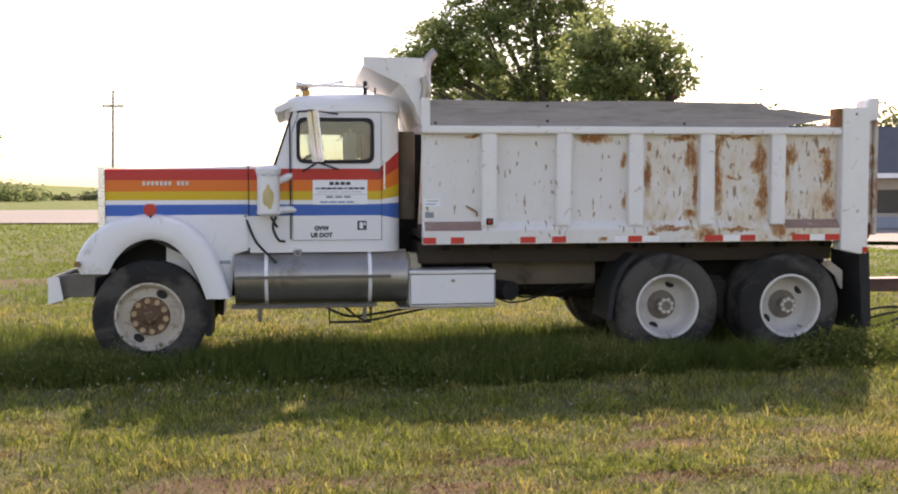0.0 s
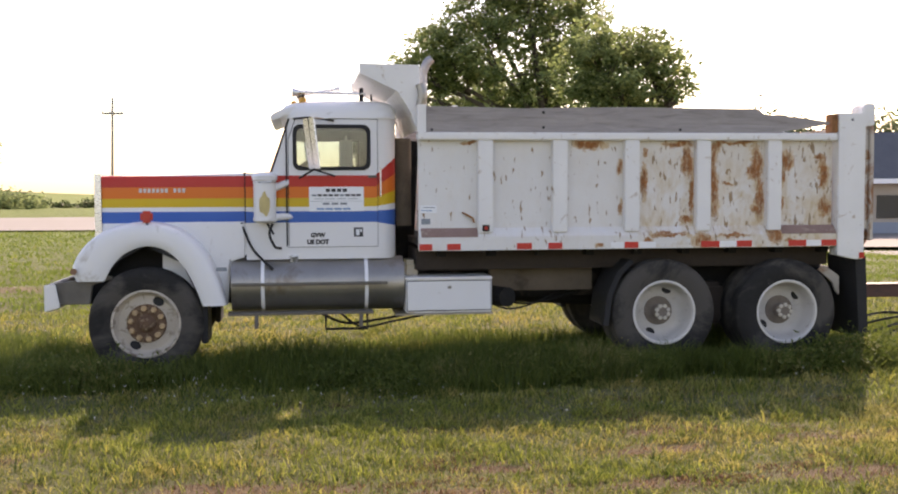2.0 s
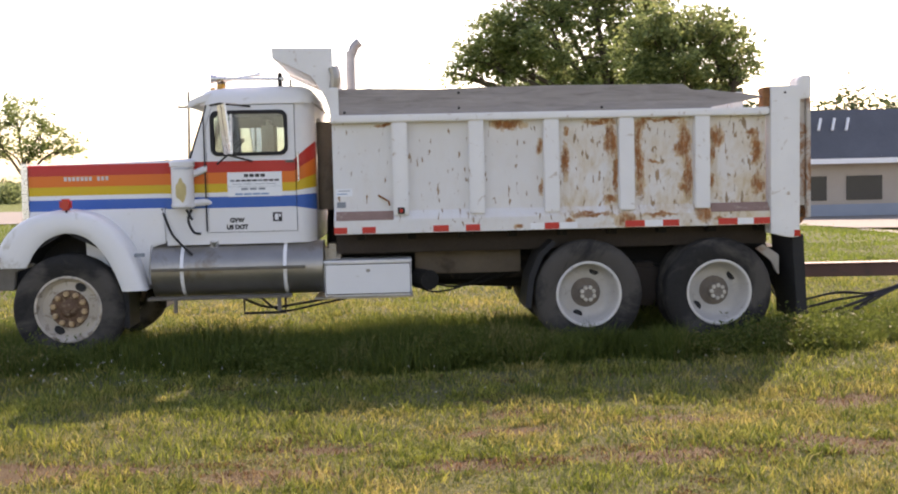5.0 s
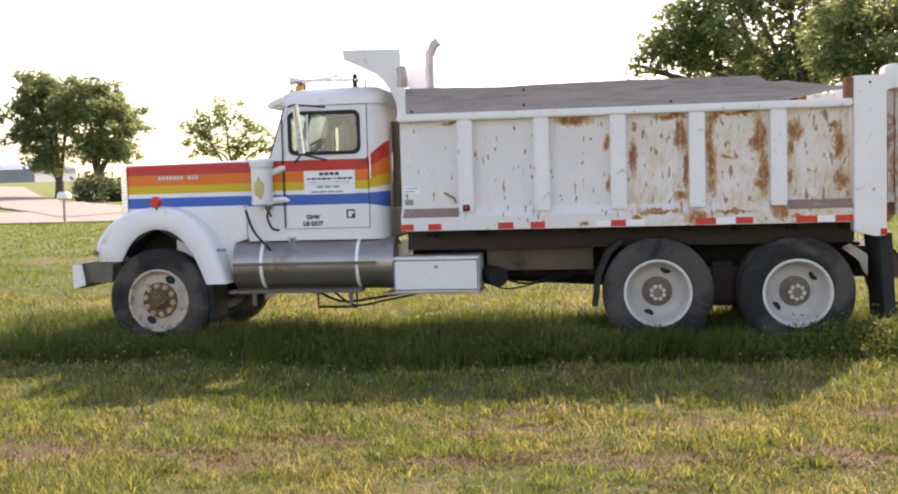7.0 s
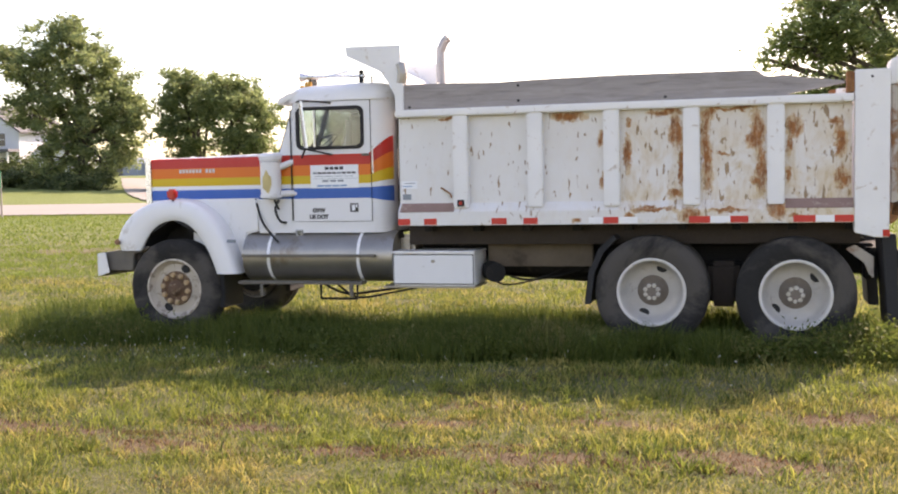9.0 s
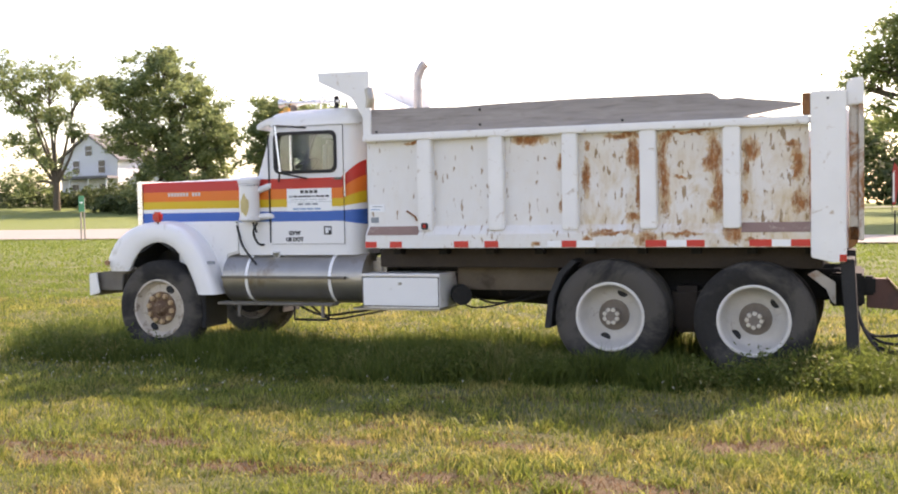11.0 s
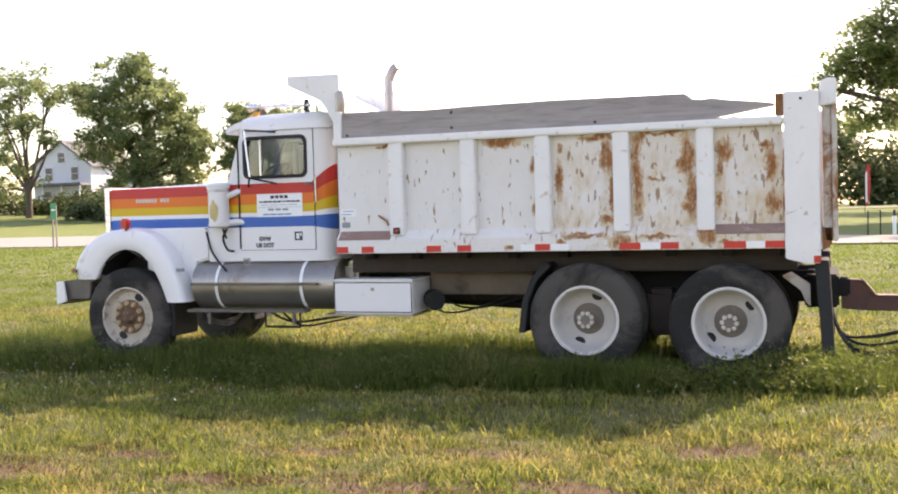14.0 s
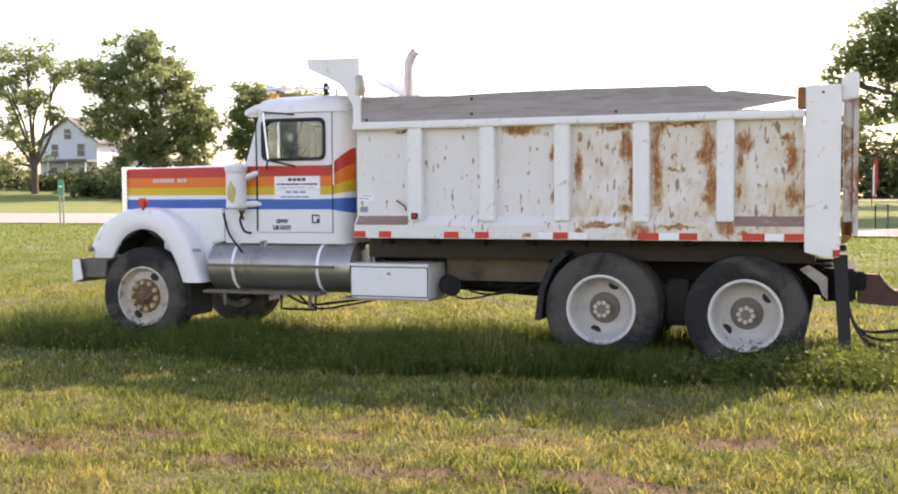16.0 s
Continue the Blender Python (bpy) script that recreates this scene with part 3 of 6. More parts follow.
part("drive_shaft", tube([(-0.6, MID, 0.72), (2.3, MID, 0.55)], 0.06, 12), M_CHASSIS, truck)
part("transmission", box(-1.5, -0.5, 0.98, 1.46, 0.55, 1.05, 0.08), M_CHASSIS, truck)
part("engine", box(-2.9, -1.6, 0.95, 1.50, 0.62, 1.45, 0.06), M_CHASSIS, truck)
part("hoist_cylinder", tube([(-0.05, MID, 0.9), (0.02, MID, 2.3)], 0.11, 16), M_CHASSIS, truck, "dark hydraulic hoist cylinder behind the cab")
part("air_tank", tube([(0.80, 0.55, 0.70), (0.92, 0.30, 0.70)], 0.10, 14), M_CHASSIS, truck)


part("subframe_plate", box(0.78, 1.86, 0.55, 0.62, 0.74, 1.00, 0.01), M_SUBFRAME, truck, "dusty tan subframe plate")
# wheels
def tyre(cx, cz, y0, y1):
    w = y1 - y0
    prof = [(0.30, y0 + 0.03), (0.34, y0 + 0.015), (0.42, y0), (0.49, y0 + 0.012), (0.525, y0 + 0.045)]
    for k in range(4):
        a = y0 + 0.05 + (w - 0.10) * k / 4
        b = a + (w - 0.10) / 4
        prof += [(0.532, a + 0.004), (0.532, b - 0.012), (0.520, b - 0.009), (0.520, b - 0.002)]
    prof += [(0.525, y1 - 0.045), (0.49, y1 - 0.012), (0.42, y1), (0.34, y1 - 0.015), (0.30, y1 - 0.03)]
    return lathe(prof, cx, cz, 64, False)


def wheel(cx, cz, front, turn, flip):
    if front:
        prof = [(0.318, 0.115), (0.325, 0.105), (0.318, 0.098), (0.302, 0.100), (0.296, 0.125), (0.282, 0.165), (0.262, 0.178), (0.20, 0.165),
                (0.168, 0.150), (0.10, 0.150), (0.10, 0.17), (0.18, 0.19), (0.262, 0.21), (0.29, 0.30), (0.318, 0.37)]
    else:
        prof = [(0.318, 0.075), (0.326, 0.064), (0.318, 0.056), (0.302, 0.058), (0.292, 0.085), (0.278, 0.150), (0.262, 0.215), (0.235, 0.250),
                (0.19, 0.262), (0.10, 0.262), (0.10, 0.285), (0.235, 0.285), (0.29, 0.31), (0.318, 0.33)]
    pieces = [("wheel", lathe(prof[4:], cx, cz, 56, False), M_RIMF if front else M_RIM, "dusty steel wheel" if front else "dusty grey-white steel wheel"),
              ("rim_flange", lathe(prof[:5], cx, cz, 56, False), M_RIMF if front else M_FLANGE, "chipped dusty rim flange")]
    face = 0.168 if front else 0.252
    # Hand holes are solid black discs; the dark of the openings is painted.
    for s in (0, math.pi):
        a = turn + s
        hx, hz = cx + 0.232 * math.cos(a), cz + 0.232 * math.sin(a)
        hole = lathe([(0.001, face - 0.006), (0.042, face - 0.008), (0.047, face + 0.004), (0.001, face + 0.006)], 0, 0, 18)
        bmesh.ops.transform(hole, matrix=Matrix.Translation((hx, 0, hz)) @ Matrix.Rotation(-a, 4, "Y") @ Matrix.Diagonal((0.9, 1, 1.15, 1)), verts=hole.verts)
        pieces.append(("hand_hole", hole, M_BLACK, ""))
    y = 0.155 if front else 0.262
    if front:
        hub = [(0.001, 0.075), (0.030, 0.075), (0.036, 0.085), (0.052, 0.088), (0.060, 0.105), (0.078, 0.118), (0.090, 0.140), (0.182, 0.143), (0.190, 0.170)]
    else:
        hub = [(0.001, 0.105), (0.050, 0.105), (0.056, 0.115), (0.082, 0.120), (0.086, 0.135), (0.070, 0.150), (0.074, 0.235), (0.145, 0.252), (0.15, 0.27)]
    pieces.append(("hub", lathe(hub, cx, cz, 32), M_HUBRUST if front else M_HUBDARK, "rusty brown hub" if front else "dusty brown axle hub, recess shade in its colour"))
    count, rad = (10, 0.148) if front else (8, 0.062)
    for k in range(count):
        a = turn + 2 * math.pi * k / count
        px, pz = cx + rad * math.cos(a), cz + rad * math.sin(a)
        y0, s = (0.108, 0.030) if front else (0.098, 0.0235)
        nut = lathe([(0.001, y0), (s * 0.7, y0), (s, y0 + 0.012), (s, y0 + 0.036)], px, pz, 6)
        pieces.append(("lug_nut", nut, M_NUT if front else M_NUTGREY, ""))
    pieces.append(("tyre", tyre(cx, cz, 0.088, 0.365) if front else tyre(cx, cz, 0.045, 0.315), M_TYRE, "worn black tyre, dusty sidewall"))
    if not front:
        pieces.append(("inner_tyre", tyre(cx, cz, 0.36, 0.63), M_TYRE, ""))
        pieces.append(("brake_drum", lathe([(0.05, 0.33), (0.24, 0.34), (0.25, 0.62), (0.05, 0.63)], cx, cz, 32), M_CHASSIS, ""))
    else:
        pieces.append(("brake_drum", lathe([(0.05, 0.22), (0.22, 0.23), (0.23, 0.44), (0.05, 0.45)], cx, cz, 32), M_CHASSIS, ""))
    body = None
    for name, bm, material, label in pieces:
        if flip:
            other = mirrored(bm)
            bm.free()
            bm = other
        ob = part(name, bm, material, truck if body is None else body, label, smooth=True)
        body = body or ob


for flip in (False, True):
    wheel(-2.588, 0.527, True, radians(62), flip)
    wheel(2.474, 0.540, False, radians(68), flip)
    wheel(3.774, 0.525, False, radians(40), flip)


# brake chambers, lines and hangers under the bed
for cx in (2.474, 3.774):
    both("brake_chamber", tube([(cx - 0.34, 0.70, 0.62), (cx - 0.20, 0.70, 0.62)], 0.085, 14), M_CHASSIS, truck)
part("air_line", tube([(0.75, 0.72, 0.74), (1.1, 0.66, 0.60), (1.5, 0.70, 0.64), (1.95, 0.72, 0.80)], 0.012, 6, 5), M_CHASSIS, truck)
part("air_line", tube([(0.72, 0.62, 0.66), (0.95, 0.52, 0.56), (1.25, 0.60, 0.60), (1.6, 0.74, 0.74)], 0.010, 6, 5), M_CHASSIS, truck)
part("air_line", tube([(-0.95, 0.30, 0.58), (-0.70, 0.34, 0.47), (-0.35, 0.36, 0.50), (0.05, 0.40, 0.56)], 0.014, 6, 5), M_CHASSIS, truck)
part("air_line", tube([(-0.75, 0.22, 0.58), (-0.55, 0.26, 0.44), (-0.22, 0.34, 0.48), (0.12, 0.30, 0.55)], 0.012, 6, 5), M_CHASSIS, truck)

# hood, grille, fenders, bumper
def loft(rings, name, material, parent, label="", smooth=False):
    bm = bmesh.new()
    vs = [[bm.verts.new(p) for p in r] for r in rings]
    for a, b in zip(vs, vs[1:]):
        for i in range(len(a)):
            j = (i + 1) % len(a)
            bm.faces.new((a[i], a[j], b[j], b[i]))
    bm.faces.new(vs[0]), bm.faces.new(vs[-1])
    return part(name, bm, material, parent, label, smooth)


def hood_ring(x, half, ztop, r=0.035):
    pts = []
    for s in (-1, 1):
        arc = [(half - r + r * math.sin(a), ztop - r + r * math.cos(a)) for a in np.linspace(math.pi / 2, 0, 5)]
        arc = [(half, 1.36), (half, ztop - 0.2), *arc]
        pts += [(x, MID + s * p, q) for p, q in (arc if s < 0 else arc[::-1])]
    return pts


hood = loft([hood_ring(x, MID - y, z) for x, y, z in ((-3.035, 0.482, 1.925), (-2.5, 0.462, 1.935), (-1.66, 0.43, 1.955))], "hood", M_STRIPE, truck,
            "long flat hood with red, orange, yellow and blue stripes", True)
grille = part("grille", holed([(0.465, 1.32), (1.975, 1.32), (1.975, 1.945), (0.465, 1.945)], [[(0.52, 1.36), (1.92, 1.36), (1.92, 1.90), (0.52, 1.90)]], "x", -3.10, -3.037), M_STEEL, truck, "bright metal grille surround")
for k in range(24):
    gy = 0.545 + k * 0.0587
    part("grille_bar", box(-3.085, -3.065, gy, gy + 0.018, 1.36, 1.90), M_STEEL, grille)
part("radiator", box(-3.06, -3.04, 0.52, 1.92, 1.36, 1.90), M_BLACK, grille)
part("hood_rim", box(-1.68, -1.655, 0.425, 2.015, 1.40, 1.958, 0.008), M_BLACK, truck)
part("hood_ornament", prism([(-3.0, 1.935), (-2.86, 1.945), (-2.93, 1.965)], "y", 1.20, 1.24), M_STEEL, truck)
# brand lettering on the hood side as plain bars
for k in range(11):
    if k != 7:
        bx = -2.68 + k * 0.041
        sy = 0.482 - (bx + 3.035) / 0.535 * 0.020 if bx < -2.5 else 0.462 - (bx + 2.5) / 0.84 * 0.032
        part("badge_bar", box(bx, bx + 0.027, sy - 0.006, sy + 0.004, 1.765, 1.805), M_FLANGE, hood, "pale metal badge letter drawn as a bar" if k == 0 else "")


def fender_curve(points, n):
    pts = [Vector((*p, 0)) for p in points]
    out = []
    for i in range(len(pts) - 1):
        p0, p1, p2, p3 = pts[max(i - 1, 0)], pts[i], pts[i + 1], pts[min(i + 2, len(pts) - 1)]
        for s in range(n):
            t = s / n
            q = 0.5 * ((2 * p1) + (p2 - p0) * t + (2 * p0 - 5 * p1 + 4 * p2 - p3) * t * t + (3 * p1 - p0 - 3 * p2 + p3) * t ** 3)
            out.append((q.x, q.y))
    return out + [points[-1]]


OUTER = fender_curve([(-3.22, 0.94), (-3.25, 1.08), (-3.12, 1.29), (-2.90, 1.43), (-2.58, 1.485), (-2.28, 1.42), (-2.05, 1.22), (-1.92, 0.96), (-1.84, 0.69)], 5)
INNER = fender_curve([(-2.96, 0.94), (-2.93, 0.99), (-2.88, 1.08), (-2.76, 1.20), (-2.58, 1.262), (-2.40, 1.225), (-2.25, 1.09), (-2.14, 0.90), (-2.06, 0.69)], 5)


def fender():
    """An arched shell: a face round the wheel opening, rolled over its outer edge into a broad top that meets the hood."""
    bm = bmesh.new()
    rows = []
    for (ox, oz), (ix, iz) in zip(OUTER, INNER):
        d = Vector((ox - ix, oz - iz)).normalized()
        row = [(ix + 0.01 * d.x, 0.14, iz + 0.01 * d.y), (ix, 0.085, iz), (ix + d.x * 0.02, 0.070, iz + d.y * 0.02)]
        for f in (0.35, 0.62):
            row.append((ix + (ox - ix) * f, 0.062 + 0.01 * f, iz + (oz - iz) * f))
        for a in (15, 35, 55, 75, 90):
            s, c = math.sin(radians(a)), math.cos(radians(a))
            row.append((ox - d.x * 0.055 * (1 - s), 0.075 + 0.075 * (1 - c), oz - d.y * 0.055 * (1 - s)))
        row += [(ox + d.x * 0.008, 0.30, oz + d.y * 0.008), (ox - d.x * 0.01, 0.56, oz - d.y * 0.01)]
        rows.append([bm.verts.new(p) for p in row])
    for a, b in zip(rows, rows[1:]):
        for i in range(len(a) - 1):
            bm.faces.new((a[i], a[i + 1], b[i + 1], b[i]))
    return bm


fl, fr = both("fender", fender(), M_WHITE, truck, "smooth white arched front fender", True)
skirt = prism([(-2.45, 1.02), (-2.10, 0.72), (-1.84, 0.70), (-1.80, 1.10), (-1.655, 1.14), (-1.655, 1.48), (-2.45, 1.48)], "y", 0.30, 0.42, 0.02)
both("fender_skirt", skirt, M_WHITE, truck, "white panel between fender and cab")
both("wheel_well", prism([(-2.98, 0.95), (-2.88, 1.10), (-2.58, 1.27), (-2.25, 1.10), (-2.06, 0.70), (-2.02, 0.72), (-2.2, 1.15), (-2.58, 1.31), (-2.9, 1.14), (-3.02, 0.95)], "y", 0.10, 0.75), M_BLACK, truck)
both("inner_well", box(-3.02, -2.03, 0.56, 0.62, 0.62, 1.38, 0.01), M_BLACK, truck)
both("splash_panel", box(-2.08, -2.02, 0.16, 0.60, 0.32, 0.74, 0.01), M_BLACK, truck, "black rubber splash panel behind the front wheel")
lamp = tube([(-3.225, 0.065, 1.035), (-3.225, 0.045, 1.035)], 0.030, 16)
both("clearance_lamp", lamp, M_DULLAMBER, truck, "dull amber lamp on the fender")
both("fender_plate", box(-1.93, -1.83, 0.072, 0.084, 1.02, 1.055, 0.003), M_FADEDINK, truck)
turn_lamp = box(-2.62, -2.505, 0.060, 0.130, 1.485, 1.595, 0.022)
sl, sr = both("turn_signal", turn_lamp, M_LENS, truck, "red turn signal on the fender")
both("signal_stalk", tube([(-2.56, 0.10, 1.44), (-2.56, 0.10, 1.50)], 0.012, 8), M_BLACK, truck)
bumper = prism([(-3.50, 0.66), (-3.50, 0.90), (-3.47, 0.92), (-3.43, 0.92), (-3.43, 0.66)], "y", 0.10, 2.34, 0.012)
bump_ob = part("bumper", bumper, M_ALU, truck, "scuffed white and bare metal front bumper")
both("bumper_end", prism([(-3.50, 0.66), (-3.50, 0.91), (-3.40, 0.92), (-3.36, 0.70)], "y", 0.078, 0.098, 0.006), M_BEDWHITE, truck, "chipped white bumper end")
both("bumper_arm", prism([(-3.43, 0.72), (-3.43, 0.92), (-2.90, 0.985), (-2.90, 0.955), (-3.08, 0.90), (-3.10, 0.72)], "y", 0.14, 0.22, 0.008), M_STEPMETAL, truck, "dirty steel bumper bracket")

# cab
OP = rounded(-1.19, -0.455, 1.985, 2.41, 0.07)
side_outline = [(-1.655, 1.11), (-0.36, 1.11), (-0.36, 2.50), (-1.215, 2.50), (-1.395, 1.96), (-1.655, 1.945)]
both("cab_side", holed(side_outline, [OP], "y", 0.30, 0.345), M_STRIPE, truck, "white cab side with coloured stripes")
seam_out = [(-1.245, 1.225), (-0.375, 1.225), (-0.375, 2.475), (-1.175, 2.475), (-1.245, 2.28)]
both("door_liner", holed([(-1.60, 1.14), (-0.27, 1.14), (-0.27, 2.46), (-1.215, 2.46), (-1.38, 1.97), (-1.60, 1.94)], [OP], "y", 0.347, 0.352), M_LINER, truck)
part("headliner", box(-1.22, -0.24, 0.35, 2.09, 2.455, 2.47), M_LINER, truck)
part("headliner_valance", box(-1.22, -0.26, 1.98, 2.085, 2.33, 2.454, 0.01), M_LINER, truck)
part("back_liner", holed([(0.47, 1.14), (1.97, 1.14), (1.97, 2.45), (0.47, 2.45)], [rounded(0.76, 1.68, 1.99, 2.35, 0.06)], "x", -0.245, -0.24), M_LINER, truck)
both("door_seam", holed(seam_out, [rounded(-1.20, -0.445, 1.975, 2.42, 0.07)], "y", 0.2965, 0.300), M_BLACK, truck)
door_out = [(-1.240, 1.230), (-0.380, 1.230), (-0.380, 2.470), (-1.170, 2.470), (-1.240, 2.275)]
door, door_r = both("door", holed(door_out, [OP], "y", 0.286, 0.2965), M_STRIPE, truck, "white cab door with coloured stripes")
for d, flip in ((door, False), (door_r, True)):
    items = [("window_gasket", holed(rounded(-1.20, -0.445, 1.975, 2.42, 0.075), [rounded(-1.165, -0.48, 2.01, 2.385, 0.06)], "y", 0.278, 0.31), M_BLACK, "black rubber window gasket"),
             ("window_divider", box(-1.005, -0.985, 0.288, 0.31, 2.0, 2.40), M_STEEL, ""),
             ("window_pane", box(-1.18, -0.465, 0.318, 0.322, 2.0, 2.40), M_GLASS, "clear side window"),
             ("door_handle", box(-0.475, -0.385, 0.262, 0.286, 1.90, 1.925, 0.006), M_STEPMETAL, "small metal door handle"),
             ("door_grab_rail", tube([(-0.35, 0.265, 1.72), (-0.35, 0.262, 2.0)], 0.008, 8), M_STEEL, "")]
    for nm, bm, mt, lb in items:
        if flip:
            bm = mirrored(bm)
        p = part(nm, bm, mt, d, lb)
        if nm == "window_pane":
            p.visible_shadow = False
corner = [(-0.36, 0.30)] + [(-0.36 + 0.17 * math.sin(a), 0.30 + 0.17 * (1 - math.cos(a))) for a in np.linspace(0, math.pi / 2, 8)] + [(-0.23, 0.47), (-0.36, 0.345)]
both("cab_corner", prism(corner, "z", 1.11, 2.50), M_STRIPE, truck, "rounded rear cab corner with swept stripes", True)
part("cab_back", holed([(0.465, 1.11), (1.975, 1.11), (1.975, 2.52), (0.465, 2.52)], [rounded(0.75, 1.69, 1.98, 2.36, 0.06)], "x", -0.235, -0.195), M_WHITE, truck)
rear_pane = part("rear_window", box(-0.222, -0.218, 0.74, 1.70, 1.97, 2.37), M_GLASS, truck)
rear_pane.visible_shadow = False
part("cab_floor", box(-1.64, -0.24, 0.35, 2.09, 1.08, 1.14), M_DARK, truck)
part("firewall", box(-1.655, -1.60, 0.35, 2.09, 1.14, 1.95), M_WHITE, truck)
part("cowl", prism([(-1.655, 1.945), (-1.40, 1.965), (-1.40, 1.90), (-1.655, 1.88)], "y", 0.345, 2.095), M_WHITE, truck)
# windscreen with frame, slanting back
slant = [(-1.40, 1.96), (-1.225, 2.48)]
for i, (y0, y1) in enumerate(((0.40, 1.20), (1.24, 2.04))):
    ws = prism([(slant[0][0], slant[0][1]), (slant[1][0], slant[1][1]), (slant[1][0] + 0.006, slant[1][1]), (slant[0][0] + 0.006, slant[0][1])], "y", y0, y1)
    w = part("windscreen_pane", ws, M_GLASS, truck, "windscreen half")
    w.visible_shadow = False
for y0, y1 in ((0.345, 0.40), (1.20, 1.24), (2.04, 2.095)):
    part("windscreen_pillar", prism([(-1.405, 1.955), (-1.225, 2.49), (-1.175, 2.49), (-1.355, 1.955)], "y", y0, y1), M_WHITE if y0 != 1.2 else M_BLACK, truck)
both("windscreen_gasket", prism([(-1.425, 1.96), (-1.245, 2.48), (-1.225, 2.48), (-1.40, 1.96)], "y", 0.338, 0.362), M_BLACK, truck)


def roof():
    bm = bmesh.new()
    rings = []
    for inset, z in ((0.0, 2.485), (0.0, 2.53), (0.012, 2.58), (0.045, 2.622), (0.11, 2.650), (0.25, 2.668)):
        pl = rounded(-1.315 + inset * 1.1, -0.185 - inset, 0.285 + inset, 2.155 - inset, 0.16, 6)
        rings.append([bm.verts.new((x, y, z + 0.012 * (x + 0.75))) for x, y in pl])
    for a, b in zip(rings, rings[1:]):
        for i in range(len(a)):
            bm.faces.new((a[i], a[(i + 1) % len(a)], b[(i + 1) % len(b)], b[i]))
    bm.faces.new(rings[0]), bm.faces.new(rings[-1])
    return bm


roof_ob = part("cab_roof", roof(), M_WHITE, truck, "rounded white cab roof", True)
part("roof_drip_rail", holed(rounded(-1.30, -0.172, 0.274, 2.166, 0.17, 6), [rounded(-1.28, -0.19, 0.29, 2.15, 0.16, 6)], "z", 2.478, 2.492), M_BEDWHITE, roof_ob)
visor = prism([(-1.16, 2.60), (-1.30, 2.565), (-1.405, 2.515), (-1.415, 2.47), (-1.40, 2.455), (-1.28, 2.50), (-1.16, 2.52)], "y", 0.30, 2.14, 0.012)
part("sun_visor", visor, M_WHITE, truck, "white sun visor over the windscreen")
for hy, hz, hx, hl, ry in ((0.46, 2.745, -1.20, 0.66, 1), (0.60, 2.725, -1.16, 0.38, -9)):
    horn = lathe([(0.052, 0), (0.046, 0.02), (0.026, 0.08), (0.016, 0.20), (0.014, hl), (0.022, hl + 0.02), (0.022, hl + 0.06)], 0, 0, 16)
    bmesh.ops.transform(horn, matrix=pose(hx, hy, hz, 0, ry, 0) @ pose(0, 0, 0, 0, 0, -90), verts=horn.verts)
    part("air_horn", horn, M_STEEL, truck, "chrome air horn on the roof", True)
part("horn_bracket", box(-0.54, -0.50, 0.44, 0.48, 2.60, 2.79, 0.004), M_BLACK, truck)
part("horn_bracket", box(-1.10, -1.08, 0.45, 0.62, 2.62, 2.73, 0.004), M_BLACK, truck)
for ly in (0.45, 0.80, 1.22, 1.64, 1.99):
    cl = tube([(-1.17, ly, 2.60), (-1.19, ly, 2.655)], 0.034, 12, taper=0.7)
    part("roof_lamp", cl, M_AMBER, truck, "amber roof clearance lamp")
beacon = tube([(-1.10, 0.42, 2.62), (-1.10, 0.42, 2.65), (-1.10, 0.42, 2.69)], 0.045, 14, taper=0.8)
part("beacon", beacon, M_AMBER, truck, "amber roof beacon")
part("roof_aerial", tube([(-0.42, 0.50, 2.63), (-0.42, 0.50, 2.73)], 0.010, 6), M_BLACK, truck)
for nm in ("driver", "passenger"):
    y0 = 0.44 if nm == "driver" else 1.45
    seat = box(-1.12, -0.62, y0, y0 + 0.48, 1.50, 1.68, 0.04)
    back = -0.73 if nm == "driver" else -0.46
    box(back, back + 0.12, y0 + 0.02, y0 + 0.46, 1.62, 2.33 if nm == "driver" else 1.96, 0.05, seat)
    part("cab_seat", seat, M_SEAT if nm == "driver" else M_DARK, truck, "pale high-backed driver seat" if nm == "driver" else "dark vinyl cab seat")
wheel_rim = bmesh.new()
tube([(0.23 * math.cos(a), 0.23 * math.sin(a), 0) for a in np.linspace(0, 2 * math.pi, 25)], 0.014, 6, bm=wheel_rim)
for a in (0, 120, 240):
    tube([(0, 0, -0.02), (0.23 * math.cos(radians(a)), 0.23 * math.sin(radians(a)), 0)], 0.010, 5, bm=wheel_rim)
tube([(0, 0, -0.02), (0, 0, -0.35)], 0.02, 6, bm=wheel_rim)
bmesh.ops.transform(wheel_rim, matrix=pose(-1.13, 0.74, 2.02, 0, -35, 0), verts=wheel_rim.verts)
part("steering_wheel", wheel_rim, M_BLACK, truck)
part("dashboard", box(-1.42, -1.22, 0.36, 2.08, 1.62, 1.96, 0.04), M_DARK, truck)

# mirror on its bracket
def mirror_plate():
    bm = box(-0.009, 0.009, 0.0, 0.20, 1.985, 2.47, 0.006)
    lean = Matrix(((1, 0, -0.11, 0.11 * 2.23), (0, 1, 0, 0), (0, 0, 1, 0), (0, 0, 0, 1)))
    bmesh.ops.transform(bm, matrix=lean @ pose(-0.97, -0.03, 0, 0, 0, 30), verts=bm.verts)
    return bm


